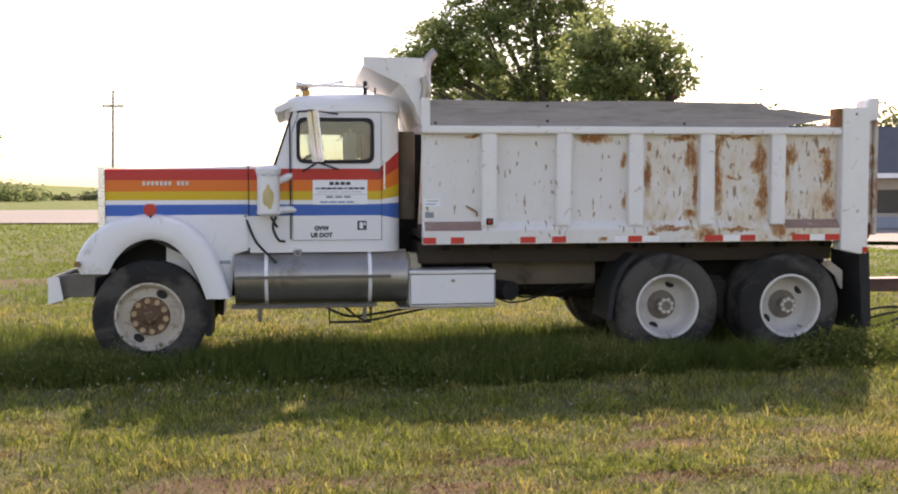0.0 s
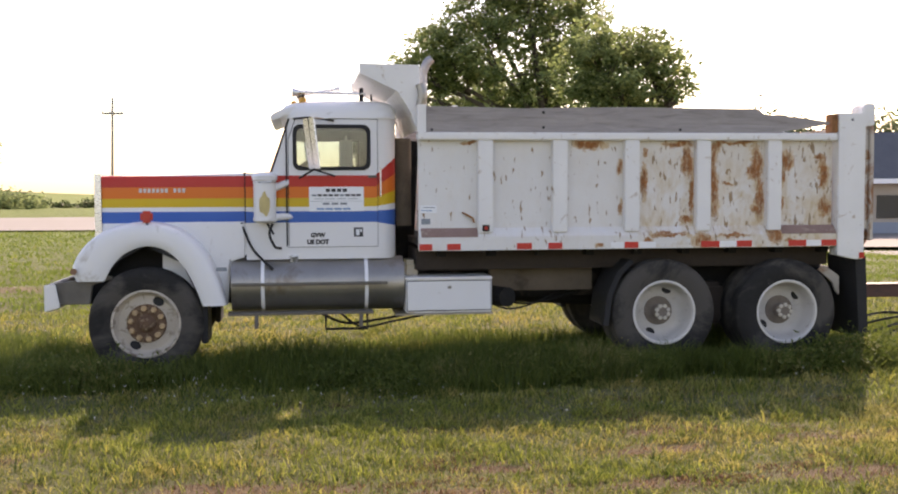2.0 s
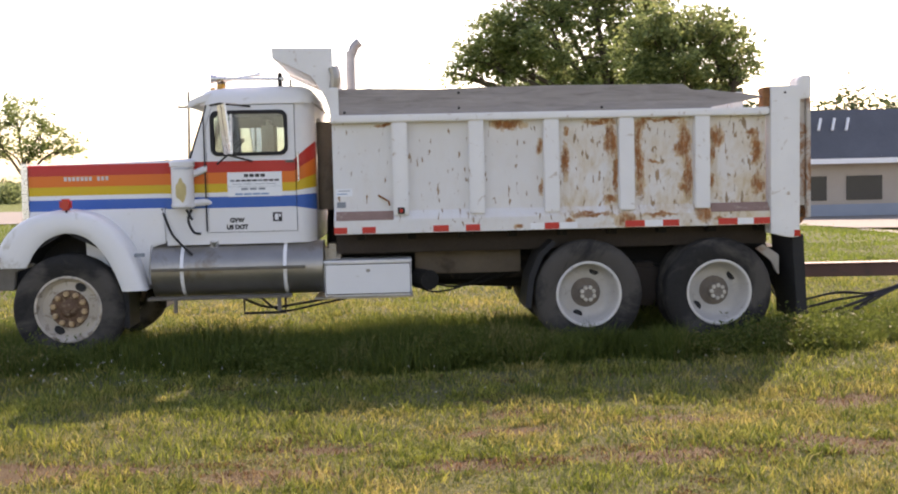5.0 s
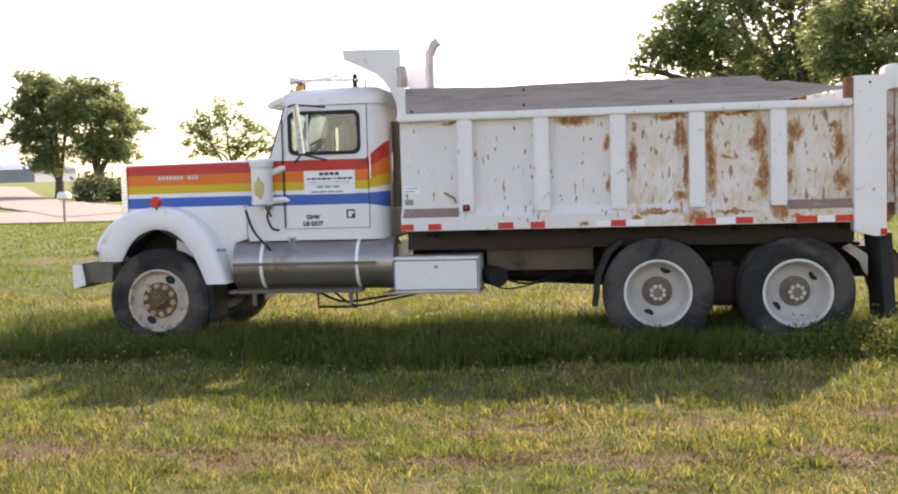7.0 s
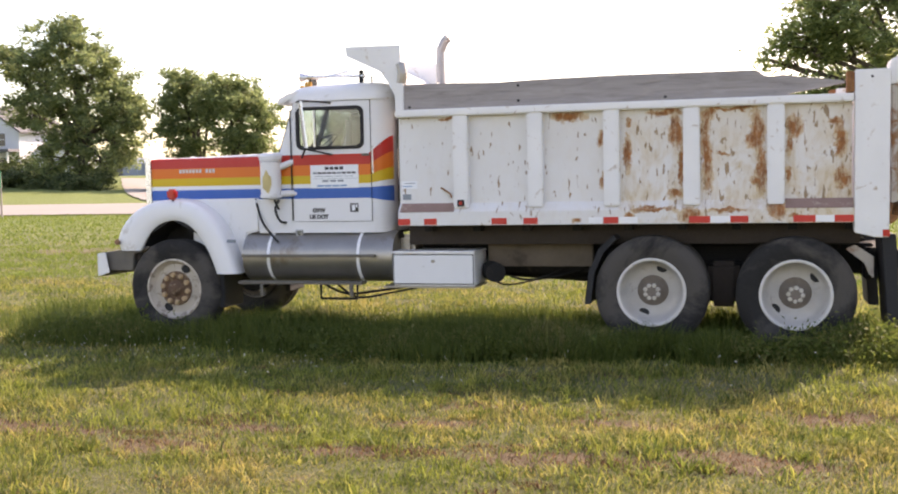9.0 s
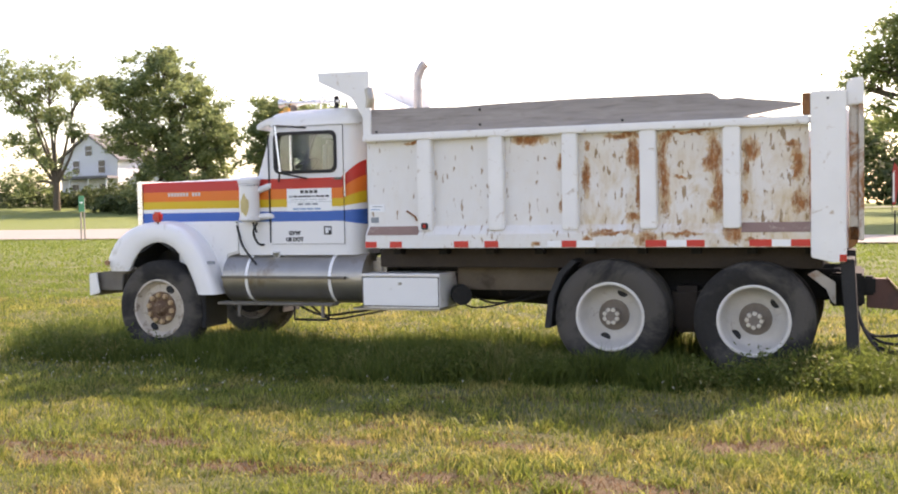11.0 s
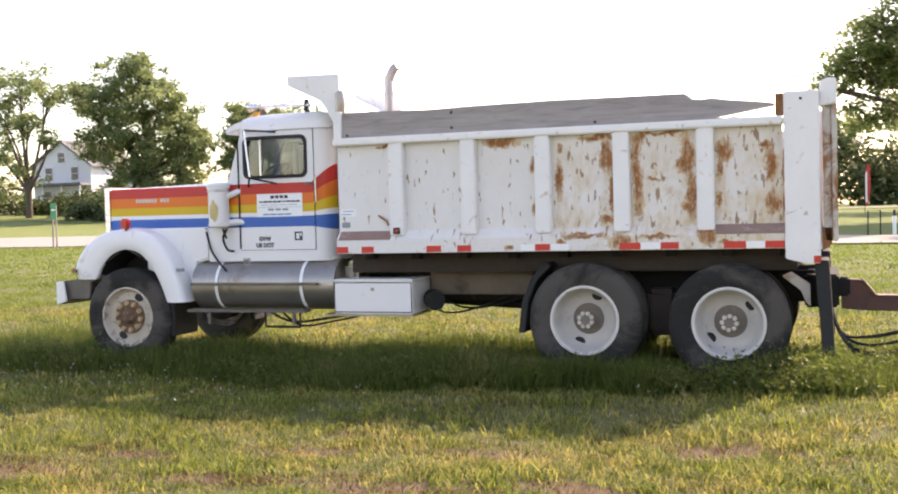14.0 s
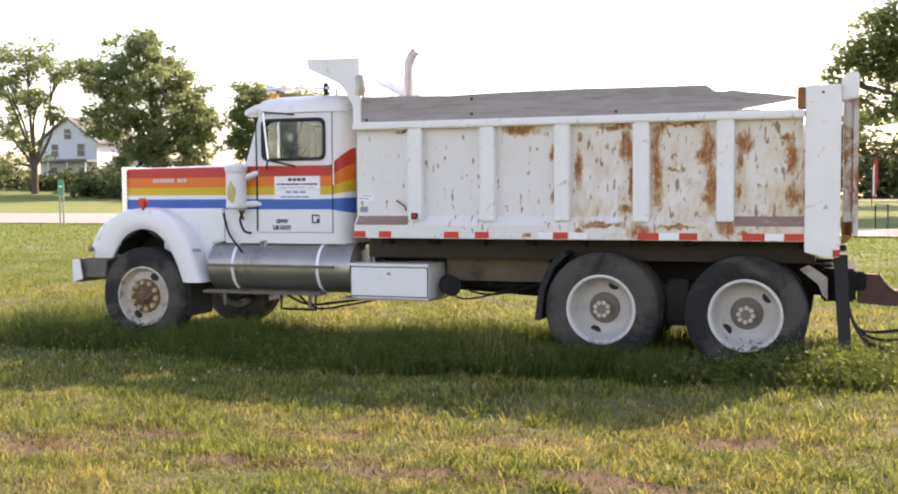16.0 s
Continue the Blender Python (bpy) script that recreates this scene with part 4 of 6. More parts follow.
mirror, mirror_r = both("side_mirror", mirror_plate(), M_STEEL, truck, "tall bright side mirror on a bracket")
part("mirror_bracket", tube([(-1.19, 0.29, 2.475), (-1.05, 0.06, 2.475)], 0.009, 6), M_BLACK, mirror)
part("mirror_bracket", tube([(-0.80, 0.28, 2.455), (-1.05, 0.06, 2.475)], 0.009, 6), M_BLACK, mirror)
part("mirror_bracket", tube([(-1.14, 0.28, 1.90), (-1.0, 0.06, 1.98)], 0.010, 6), M_BLACK, mirror)
part("mirror_bracket", tube([(-0.80, 0.28, 1.92), (-1.0, 0.06, 1.98)], 0.010, 6), M_BLACK, mirror)
part("mirror_bracket", tube([(-1.05, 0.05, 2.48), (-0.99, 0.05, 1.97)], 0.008, 6), M_BLACK, mirror)
part("door_post_strip", tube([(-1.262, 0.29, 1.24), (-1.262, 0.285, 2.40)], 0.007, 6), M_BLACK, truck)

# air cleaner canister at the cowl, with pipe and straps
AX, AY = -1.47, 0.22
can = bmesh.new()
rings = []
for r, z in ((0.04, 1.955), (0.09, 1.95), (0.115, 1.935), (0.124, 1.915), (0.118, 1.90), (0.122, 1.885), (0.108, 1.875), (0.108, 1.52), (0.115, 1.515), (0.115, 1.49), (0.09, 1.475), (0.03, 1.47)):
    rings.append([can.verts.new((AX + r * math.cos(a), AY + r * math.sin(a), z)) for a in np.linspace(0, 2 * math.pi, 33)[:-1]])
for a, b in zip(rings, rings[1:]):
    for i in range(32):
        can.faces.new((a[i], a[(i + 1) % 32], b[(i + 1) % 32], b[i]))
can.faces.new(rings[0]), can.faces.new(rings[-1])
cleaner = part("air_cleaner", can, M_WHITE, truck, "white air cleaner canister with peeling tan decal", True)
part("canister_band", tube([(AX + 0.112 * math.cos(a), AY + 0.112 * math.sin(a), 1.86) for a in np.linspace(0, 2 * math.pi, 33)], 0.006, 6), M_STEEL, cleaner)
part("intake_pipe", tube([(AX + 0.08, AY + 0.02, 1.80), (AX + 0.22, AY + 0.10, 1.86), (AX + 0.24, AY + 0.14, 1.88)], 0.035, 10, 4), M_WHITE, cleaner)
part("outlet_pipe", tube([(AX + 0.06, AY + 0.02, 1.52), (AX + 0.20, AY + 0.08, 1.53), (AX + 0.26, AY + 0.10, 1.52)], 0.035, 10, 4), M_WHITE, cleaner)
decal = bmesh.new()
cols = [[decal.verts.new((AX + 0.1105 * math.sin(a), AY - 0.1105 * math.cos(a), z)) for z in np.linspace(1.645 - 0.10 * math.sqrt(max(0, 1 - (a / 0.5) ** 2)) * (1 + 0.18 * math.sin(9 * a)), 1.655 + 0.10 * math.sqrt(max(0, 1 - (a / 0.5) ** 2)) * (1 + 0.22 * math.cos(11 * a)), 5)] for a in np.linspace(-0.48, 0.48, 13)]
for a, b in zip(cols, cols[1:]):
    for i in range(4):
        decal.faces.new((a[i], a[i + 1], b[i + 1], b[i]))
part("decal", decal, M_TAN, cleaner, "peeling tan decal")
hose = tube([(-1.70, 0.32, 1.47), (-1.66, 0.29, 1.36), (-1.58, 0.25, 1.20), (-1.40, 0.20, 1.02)], 0.012, 7, 5)
part("hose", hose, M_BLACK, truck, "black hose hanging by the cab")
part("grab_handle", tube([(-1.40, 0.25, 1.46), (-1.43, 0.22, 1.36), (-1.38, 0.22, 1.24), (-1.32, 0.26, 1.22)], 0.013, 7, 5), M_BLACK, truck)
part("grab_handle", tube([(-1.45, 0.25, 1.46), (-1.39, 0.22, 1.36)], 0.012, 7), M_BLACK, truck)

# lettering on the door
sign = part("door_sign", box(-1.047, -0.515, 0.2815, 0.2865, 1.575, 1.815), M_SIGN, truck, "white company sign on the cab door, lettering drawn as bars")
F = 0.2805
for k in range(4):
    part("sign_bar", box(-0.885 + k * 0.054, -0.885 + k * 0.054 + 0.043, F, 0.2816, 1.765, 1.797), M_INK, sign)
for k in range(9):
    part("sign_bar", box(-1.02 + k * 0.054, -1.02 + k * 0.054 + 0.044, F, 0.2816, 1.722, 1.742), M_INK if k % 5 else M_FADEDINK, sign)
for k in range(4):
    part("sign_bar", box(-1.0 + k * 0.11, -1.0 + k * 0.11 + 0.095, F, 0.2816, 1.695, 1.701), M_FADEDINK, sign)
for k in range(3):
    part("sign_bar", box(-0.915 + k * 0.085, -0.915 + k * 0.085 + 0.066, F, 0.2816, 1.640, 1.660), M_FADEDINK, sign)
for k in range(4):
    part("sign_bar", box(-0.975 + k * 0.085, -0.975 + k * 0.085 + 0.074, F, 0.2816, 1.590, 1.608), M_BLUEINK, sign)
part("sign_line", box(-1.04, -0.52, F, 0.2816, 1.672, 1.675), M_FADEDINK, sign)
letters("weight_lettering", "GVW", 0.058, (-0.965, 0.285, 1.325), (90, 0, 0), M_INK, truck)
letters("registration_lettering", "US DOT", 0.058, (-0.965, 0.285, 1.258), (90, 0, 0), M_INK, truck)
sticker = part("inspection_sticker", box(-0.615, -0.525, 0.2830, 0.2855, 1.325, 1.415), M_INK, truck, "small dark square sticker on the door")
part("sticker_patch", box(-0.595, -0.560, 0.2805, 0.2832, 1.34, 1.40), M_SIGN, sticker)
part("sticker_patch", box(-0.552, -0.535, 0.2805, 0.2832, 1.37, 1.40), M_SIGN, sticker)

# fuel tank with straps, rail and step
TY, TZ, TR = 0.43, 0.86, 0.265
tank = bmesh.new()
tube([(-1.80, TY, TZ), (-1.785, TY, TZ), (-0.145, TY, TZ), (-0.13, TY, TZ)], TR, 40, bm=tank)
tank_ob = part("fuel_tank", tank, M_ALU, truck, "round dull aluminium fuel tank with steel straps", True)
for sx in (-1.50, -0.50):
    band = bmesh.new()
    ring = [(TR + 0.006, sx - 0.017), (TR + 0.006, sx + 0.017), (TR + 0.001, sx + 0.017), (TR + 0.001, sx - 0.017)]
    loops = [[band.verts.new((x, TY + r * math.sin(a), TZ + r * math.cos(a))) for r, x in ring] for a in np.linspace(0, 2 * math.pi, 41)[:-1]]
    for i in range(40):
        a, b = loops[i], loops[(i + 1) % 40]
        for k in range(4):
            band.faces.new((a[k], a[(k + 1) % 4], b[(k + 1) % 4], b[k]))
    # Plain white here stands in for the bright reflection on the steel.
    part("tank_strap", band, M_WHITETAPE, tank_ob, "steel strap, its shine painted as white", True)
part("tank_cap", tube([(-1.20, TY - 0.10, TZ + 0.22), (-1.20, TY - 0.13, TZ + 0.29)], 0.045, 14), M_STEEL, tank_ob)
part("tank_end_box", box(-0.125, 0.03, 0.40, 0.75, 0.75, 1.08, 0.04), M_ALU, truck)
part("step_rail", box(-1.79, -0.30, 0.115, 0.155, 0.865, 0.895, 0.006), M_STEPMETAL, truck, "flat step rail along the tank")
part("lower_step", box(-1.83, -0.44, 0.10, 0.26, 0.585, 0.615, 0.006), M_STEPMETAL, truck, "long lower step plate")
for sx in (-1.56, -0.56):
    part("step_hanger", box(sx - 0.018, sx + 0.018, 0.10, 0.13, 0.46, 0.60, 0.004), M_STEPMETAL, truck)
part("step_drop", tube([(-0.50, 0.13, 0.60), (-0.50, 0.13, 0.44), (-0.90, 0.13, 0.44), (-0.90, 0.13, 0.60)], 0.014, 6), M_CHASSIS, truck)

# toolbox
toolbox = part("toolbox", box(-0.12, 0.735, 0.15, 0.66, 0.575, 0.90, 0.012), M_BEDWHITE, truck, "white steel toolbox under the bed")
part("toolbox_lid", box(-0.125, 0.74, 0.145, 0.67, 0.90, 0.925, 0.006), M_BEDWHITE, toolbox)
part("toolbox_door", box(-0.105, 0.72, 0.142, 0.150, 0.60, 0.885, 0.003), M_WHITE, toolbox)
part("toolbox_seam", box(-0.112, 0.727, 0.146, 0.1515, 0.592, 0.893), M_CHASSIS, toolbox)
part("toolbox_latch", box(0.29, 0.33, 0.134, 0.142, 0.81, 0.84, 0.004), M_ALU, toolbox)
part("toolbox_shelf", box(-0.22, 0.745, 0.13, 0.66, 0.555, 0.573, 0.004), M_ALU, toolbox)

part("muffler", tube([(-0.10, 0.62, 1.42), (-0.10, 0.62, 2.30)], 0.085, 16), M_SUBFRAME, truck, "dull brown upright muffler behind the cab", True)

# exhaust stack and muffler guard on the far side, behind the cab
stack = bmesh.new()
tube([(0.16, 1.08, 1.25), (0.16, 1.08, 2.92), (0.175, 1.08, 3.03), (0.205, 1.08, 3.11), (0.26, 1.08, 3.16)], 0.047, 18, 4, bm=stack)
part("exhaust_pipe", stack, M_PIPE, truck, "dull metal exhaust stack with curved tip", True)

# ---- dump bed ----
bed = part("dump_bed", box(0.0, 4.35, 0.13, 2.31, 1.24, 1.30), M_BEDUNDER, truck, "ribbed white steel dump bed with rust and planks")
part("bed_sill", box(0.0, 4.35, 0.35, 2.09, 0.98, 1.195, 0.01), M_BEDUNDER, bed)
for k in range(9):
    cx = 0.25 + k * 0.5
    part("bed_crossmember", box(cx - 0.04, cx + 0.04, 0.22, 2.22, 1.12, 1.20), M_CHASSIS, bed)
part("bed_front", box(0.34, 0.40, 0.125, 2.315, 1.30, 2.60, 0.006), M_BEDWHITE, bed)
part("bed_load", box(0.42, 4.3, 0.10, 2.34, 1.30, 1.36), M_RUST, bed)
STAKES = [0.575, 1.315, 2.045, 2.78, 3.525]
cuts = [0.0] + STAKES + [4.25]
for side in (0, 1):
    def put(nm, bm, mt, lb="", parent=None):
        if side:
            other = mirrored(bm)
            bm.free()
            bm = other
        return part(nm, bm, mt, parent or bed, lb)
    for k in range(6):
        x0 = cuts[k] + (0.15 if k else 0.0)
        x1 = cuts[k + 1]
        put("side_panel", box(x0, x1, 0.085, 0.12, 1.385, 2.275), M_RUSTY, "dented white panel with rust" if k > 2 else "white panel with small rust chips")
    for sx in STAKES:
        put("stake", box(sx, sx + 0.15, 0.0, 0.118, 1.36, 2.262, 0.010), M_BEDWHITE, "upright white rib")
    put("top_rail", box(-0.012, 4.262, -0.012, 0.15, 2.26, 2.333, 0.012), M_BEDWHITE, "white top rail")
    lower = prism([(0.0, 1.19), (0.0, 1.325), (0.075, 1.405), (0.118, 1.405), (0.118, 1.19)], "x", 0.0, 4.27, 0.004)
    put("lower_rail", lower, M_RUSTY, "lower rail with rust stains")
    for a, b in ((0.02, 0.575), (3.68, 4.262)):
        put("sill_plate", prism([(-0.003, 1.325), (0.072, 1.408), (0.080, 1.400), (0.004, 1.318)], "x", a, b), M_SILL, "bare brown sill strip")
    y0 = -0.004
    tapes = [(0.0, 0.125, 0), (0.27, 0.40, 0), (0.955, 1.105, 0), (1.27, 1.41, 0), (2.04, 2.18, 0), (2.19, 2.36, 1), (1.90, 2.03, 1), (2.83, 3.02, 0), (3.02, 3.20, 1), (3.20, 3.36, 0), (3.75, 3.94, 0), (3.94, 4.10, 1), (4.10, 4.262, 0)]
    for a, b, w in tapes:
        put("reflector_tape", box(a, b, y0, 0.004, 1.197, 1.258), M_WHITETAPE if w else M_REDTAPE)
    lampbox = put("side_marker", box(0.615, 0.685, -0.014, 0.004, 1.375, 1.44, 0.006), M_BLACK, "small dark side marker lamp")
    put("marker_lens", box(0.635, 0.665, -0.020, -0.010, 1.39, 1.425, 0.004), M_LENS, parent=lampbox)
    if not side:
        st = put("bed_sticker", box(0.02, 0.18, 0.0795, 0.086, 1.555, 1.63), M_SIGN, "small white sticker on the bed panel")
        put("sticker_bar", box(0.03, 0.13, 0.0765, 0.080, 1.575, 1.583), M_BLUEINK, parent=st)
        put("sticker_bar", box(0.05, 0.16, 0.0765, 0.080, 1.605, 1.612), M_FADEDINK, parent=st)
        put("data_plate", box(0.03, 0.115, 0.0795, 0.086, 1.445, 1.50), M_FADEDINK, "small grey data plate")
        put("bed_hook", tube([(0.43, 0.075, 1.56), (0.53, 0.05, 1.50), (0.54, 0.06, 1.46)], 0.010, 6), M_RUST, "small rusty hook")
    # plank sideboard: uneven upper edge, broken short towards the rear
    edge = [(0.075, 2.585), (0.6, 2.580), (1.0, 2.567), (1.4, 2.578), (2.2, 2.586), (3.0, 2.578), (3.42, 2.575), (3.46, 2.553), (3.50, 2.520), (3.58, 2.512), (3.66, 2.522), (3.78, 2.500), (4.0, 2.475), (4.19, 2.448)]
    put("sideboard", prism([(0.075, 2.333), *edge, (4.19, 2.425), (3.70, 2.348), (3.70, 2.333)], "y", 0.045, 0.090), M_WOOD, "weathered grey plank sideboard, broken at the rear")
    for bx, bz in ((1.23, 2.53), (1.23, 2.385), (0.13, 2.36), (2.62, 2.365)):
        put("bolt", box(bx - 0.012, bx + 0.012, 0.036, 0.046, bz - 0.012, bz + 0.012, 0.003), M_BLACK)
    put("front_corner_plate", box(-0.012, 0.075, 0.02, 0.11, 2.333, 2.60, 0.006), M_BEDWHITE, "short white corner post")
    # rear corner post
    put("rear_post", prism([(4.268, 1.10), (4.268, 2.535), (4.56, 2.535), (4.555, 1.06), (4.45, 1.055)], "y", -0.016, 0.16, 0.008), M_BEDWHITE, "broad white rear corner post")
    put("rear_post_stub", box(4.20, 4.266, 0.0, 0.14, 2.34, 2.525, 0.005), M_RUST, "rusty post edge")
    put("reflector_tape", box(4.50, 4.557, -0.022, -0.014, 1.065, 1.125), M_LENS)
    put("post_bolt", box(4.40, 4.42, -0.022, -0.014, 2.46, 2.48), M_BLACK)
    put("tailgate_ear", prism([(4.56, 2.40), (4.56, 2.60), (4.60, 2.64), (4.70, 2.64), (4.70, 2.42)], "y", 0.06, 0.30, 0.012), M_BEDWHITE, "chipped tailgate hinge ear")
    put("tailgate_hook", prism([(4.57, 1.16), (4.57, 1.36), (4.64, 1.38), (4.68, 1.30), (4.63, 1.20)], "y", 0.10, 0.20, 0.01), M_RUST)
gate = part("tailgate", box(4.58, 4.655, 0.10, 2.34, 1.24, 2.42, 0.01), M_GATE, bed, "rust-mottled white tailgate")
for yy in (0.12, 0.70, 1.22, 1.74, 2.28):
    part("gate_rib", box(4.655, 4.70, yy - 0.05, yy + 0.05, 1.24, 2.42, 0.008), M_GATE, gate)

# cab shield over the roof, with slanting gussets
for flip in (False, True):
    gus = prism([(-0.56, 2.995), (0.02, 2.985), (0.035, 2.35), (0.0, 2.35), (-0.06, 2.52), (-0.16, 2.70), (-0.20, 2.735), (-0.55, 2.90)], "y", 0.115, 0.130)
    if flip:
        bmesh.ops.translate(gus, verts=gus.verts, vec=(0, 1.635, -0.03))
    part("shield_gusset", gus, M_BEDWHITE, truck, "white steel gusset of the cab shield")
shield = prism([(-0.555, 2.905), (-0.20, 2.74), (-0.055, 2.53), (0.0, 2.36), (0.02, 2.36), (-0.035, 2.54), (-0.185, 2.755), (-0.555, 2.93)], "y", 0.13, 1.75)
part("cab_shield", shield, M_BEDWHITE, truck, "slanting white cab shield behind the roof")
part("tarp_spool", tube([(0.03, 0.10, 2.80), (0.05, 0.09, 2.70), (0.03, 0.10, 2.58)], 0.05, 10, 4), M_ALU, truck)

# mud flaps, rear brackets and wheel guards
both("mud_flap", prism([(4.50, 1.08), (4.62, 1.08), (4.66, 0.24), (4.56, 0.24)], "y", 0.06, 0.66, 0.006), M_BLACK, truck, "black rubber mud flap")
both("rear_bracket", prism([(4.22, 0.93), (4.30, 0.97), (4.46, 0.86), (4.46, 0.66), (4.42, 0.70), (4.38, 0.80)], "y", 0.30, 0.34, 0.005), M_GATE, truck, "bent rusty white bracket behind the rear wheels")
part("rear_crossbar", box(4.40, 4.70, 0.62, 1.82, 0.62, 0.92, 0.02), M_CHASSIS, truck)
guard = prism([(1.84, 0.42), (1.88, 0.72), (1.98, 0.95), (2.12, 1.08), (2.16, 1.05), (2.03, 0.92), (1.94, 0.72), (1.90, 0.42)], "y", 0.06, 0.60, 0.006)
both("mud_guard", guard, M_BLACK, truck, "curved black mud guard ahead of the rear wheels")
part("pintle_hitch", box(4.69, 4.80, 1.12, 1.32, 0.68, 0.86, 0.02), M_CHASSIS, truck)

# ---- drawbar of the coupled trailer, with its hoses ----
drawbar = top("trailer_drawbar", (6.5, MID, 0), "red-brown steel trailer drawbar coupled behind the truck", "trailer")
beam = prism([(4.72, 0.56), (4.72, 0.84), (4.90, 0.835), (5.03, 0.675), (8.6, 0.66), (8.6, 0.50), (5.0, 0.54)], "y", MID - 0.07, MID + 0.07, 0.008)
part("drawbar_beam", beam, M_BROWN, drawbar, "red-brown steel beam")
part("beam_flange", prism([(4.90, 0.842), (5.035, 0.682), (8.6, 0.667), (8.6, 0.675), (5.04, 0.69), (4.905, 0.85)], "y", MID - 0.10, MID + 0.10), M_BROWN, drawbar)
part("jack_leg", tube([(7.6, MID + 0.14, 0.0), (7.6, MID + 0.14, 0.75)], 0.04, 10), M_CHASSIS, drawbar)
part("drawbar_eye", tube([(4.80, MID, 0.72), (4.70, MID, 0.72)], 0.05, 12), M_CHASSIS, drawbar)
for k, (dy, low, rad) in enumerate(((-0.30, 0.16, 0.016), (-0.22, 0.24, 0.014), (-0.36, 0.10, 0.014), (-0.12, 0.30, 0.012), (-0.44, 0.20, 0.012), (-0.27, 0.33, 0.010), (-0.50, 0.13, 0.011))):
    hb = tube([(4.62, MID + dy + 0.1, 0.62), (4.72, MID + dy, 0.34), (4.95, MID + dy - 0.05, low), (5.35, MID + dy, low + 0.06), (5.85, MID + dy * 0.6, 0.36), (6.4, MID - 0.1, 0.55)], rad, 7, 6)
    part("brake_hose", hb, M_BLACK, drawbar, "black air hose hanging in a loop")

# ---- vegetation ----
rng = np.random.default_rng(7)


def raw_mesh(name, verts, tris_start, tris_total, loops, material):
    me = bpy.data.meshes.new(name)
    me.vertices.add(len(verts))
    me.vertices.foreach_set("co", verts.astype(np.float32).ravel())
    me.loops.add(len(loops))
    me.loops.foreach_set("vertex_index", loops.astype(np.int32).ravel())
    me.polygons.add(len(tris_start))
    me.polygons.foreach_set("loop_start", tris_start.astype(np.int32))
    me.polygons.foreach_set("loop_total", tris_total.astype(np.int32))
    me.update(calc_edges=True)
    me.materials.append(material)
    return me


def blades(name, x, y, length, width, lean, material):
    """Bent grass blades rooted in the ground: one quad and one tip triangle each."""
    n = len(x)
    a = rng.uniform(0, 2 * math.pi, n)
    side = np.stack([np.cos(a), np.sin(a), np.zeros(n)], 1) * width[:, None] / 2
    b = rng.uniform(0, 2 * math.pi, n)
    bend = np.stack([np.cos(b), np.sin(b), np.zeros(n)], 1) * (length * lean)[:, None]
    root = np.stack([x, y, land(x, y) - 0.008], 1)
    up = np.zeros((n, 3))
    up[:, 2] = length
    mid = root + up * 0.55 + bend * 0.35
    tip = root + up * (1 - 0.35 * lean[:, None]) + bend
    v = np.stack([root - side, root + side, mid - side * 0.8, mid + side * 0.8, tip], 1).reshape(-1, 3)
    base = (np.arange(n) * 5)[:, None]
    loops = (base + np.array([0, 1, 3, 2, 2, 3, 4])[None]).ravel()
    starts = (np.arange(n)[:, None] * 7 + np.array([0, 4])[None]).ravel()
    totals = np.tile([4, 3], n)
    return new(name, raw_mesh(name, v, starts, totals, loops, material))



def cover(x, y):
    """How much of the turf grows: less on the worn patches."""
    w = np.sin(5.1 * x + 2.7 * y) * 0.25 + np.sin(9.7 * x - 6.3 * y) * 0.2 + np.sin(17 * y + 11 * x) * 0.12
    c = np.ones_like(x)
    for cx, cy, rx, ry in BARE:
        d = np.hypot((x - cx) / rx, (y - cy) / ry) + w
        c = np.minimum(c, np.clip((d - 0.55) / 0.6, 0.06, 1))
    patchy = 0.5 + 0.5 * np.sin(0.9 * x + 1.3 * np.sin(0.7 * y)) * np.sin(1.1 * y + 0.8 * np.sin(1.3 * x))
    clump = 0.5 + 0.5 * np.sin(4.3 * x + 2.1 * np.sin(3.7 * y)) * np.sin(6.1 * y + 1.7 * np.sin(4.9 * x))
    return c * (0.40 + 0.30 * patchy + 0.30 * clump)


def lawn(name, zones, label, material):
    xs, ys, ls, ws = [], [], [], []
    for x0, x1, y0, y1, density, length, width in zones:
        n = int((x1 - x0) * (y1 - y0) * density)
        x, y = rng.uniform(x0, x1, n), rng.uniform(y0, y1, n)
        keep = rng.uniform(0, 1, n) < cover(x, y)
        x, y = x[keep], y[keep]
        tuft = 0.75 + 0.35 * np.sin(3.1 * x + 1.9 * np.sin(2.3 * y)) * np.sin(2.7 * y + 1.1 * np.sin(1.9 * x))
        xs.append(x), ys.append(y)
        ls.append(length * tuft * rng.uniform(0.45, 1.35, len(x)))
        ws.append(width * rng.uniform(0.6, 1.3, len(x)))
    x, y, l, w = (np.concatenate(q) for q in (xs, ys, ls, ws))
    ob = blades(name, x, y, l, w, rng.uniform(0.25, 1.25, len(x)), material)
    return tagged(ob, label, "grass", kind="stuff")


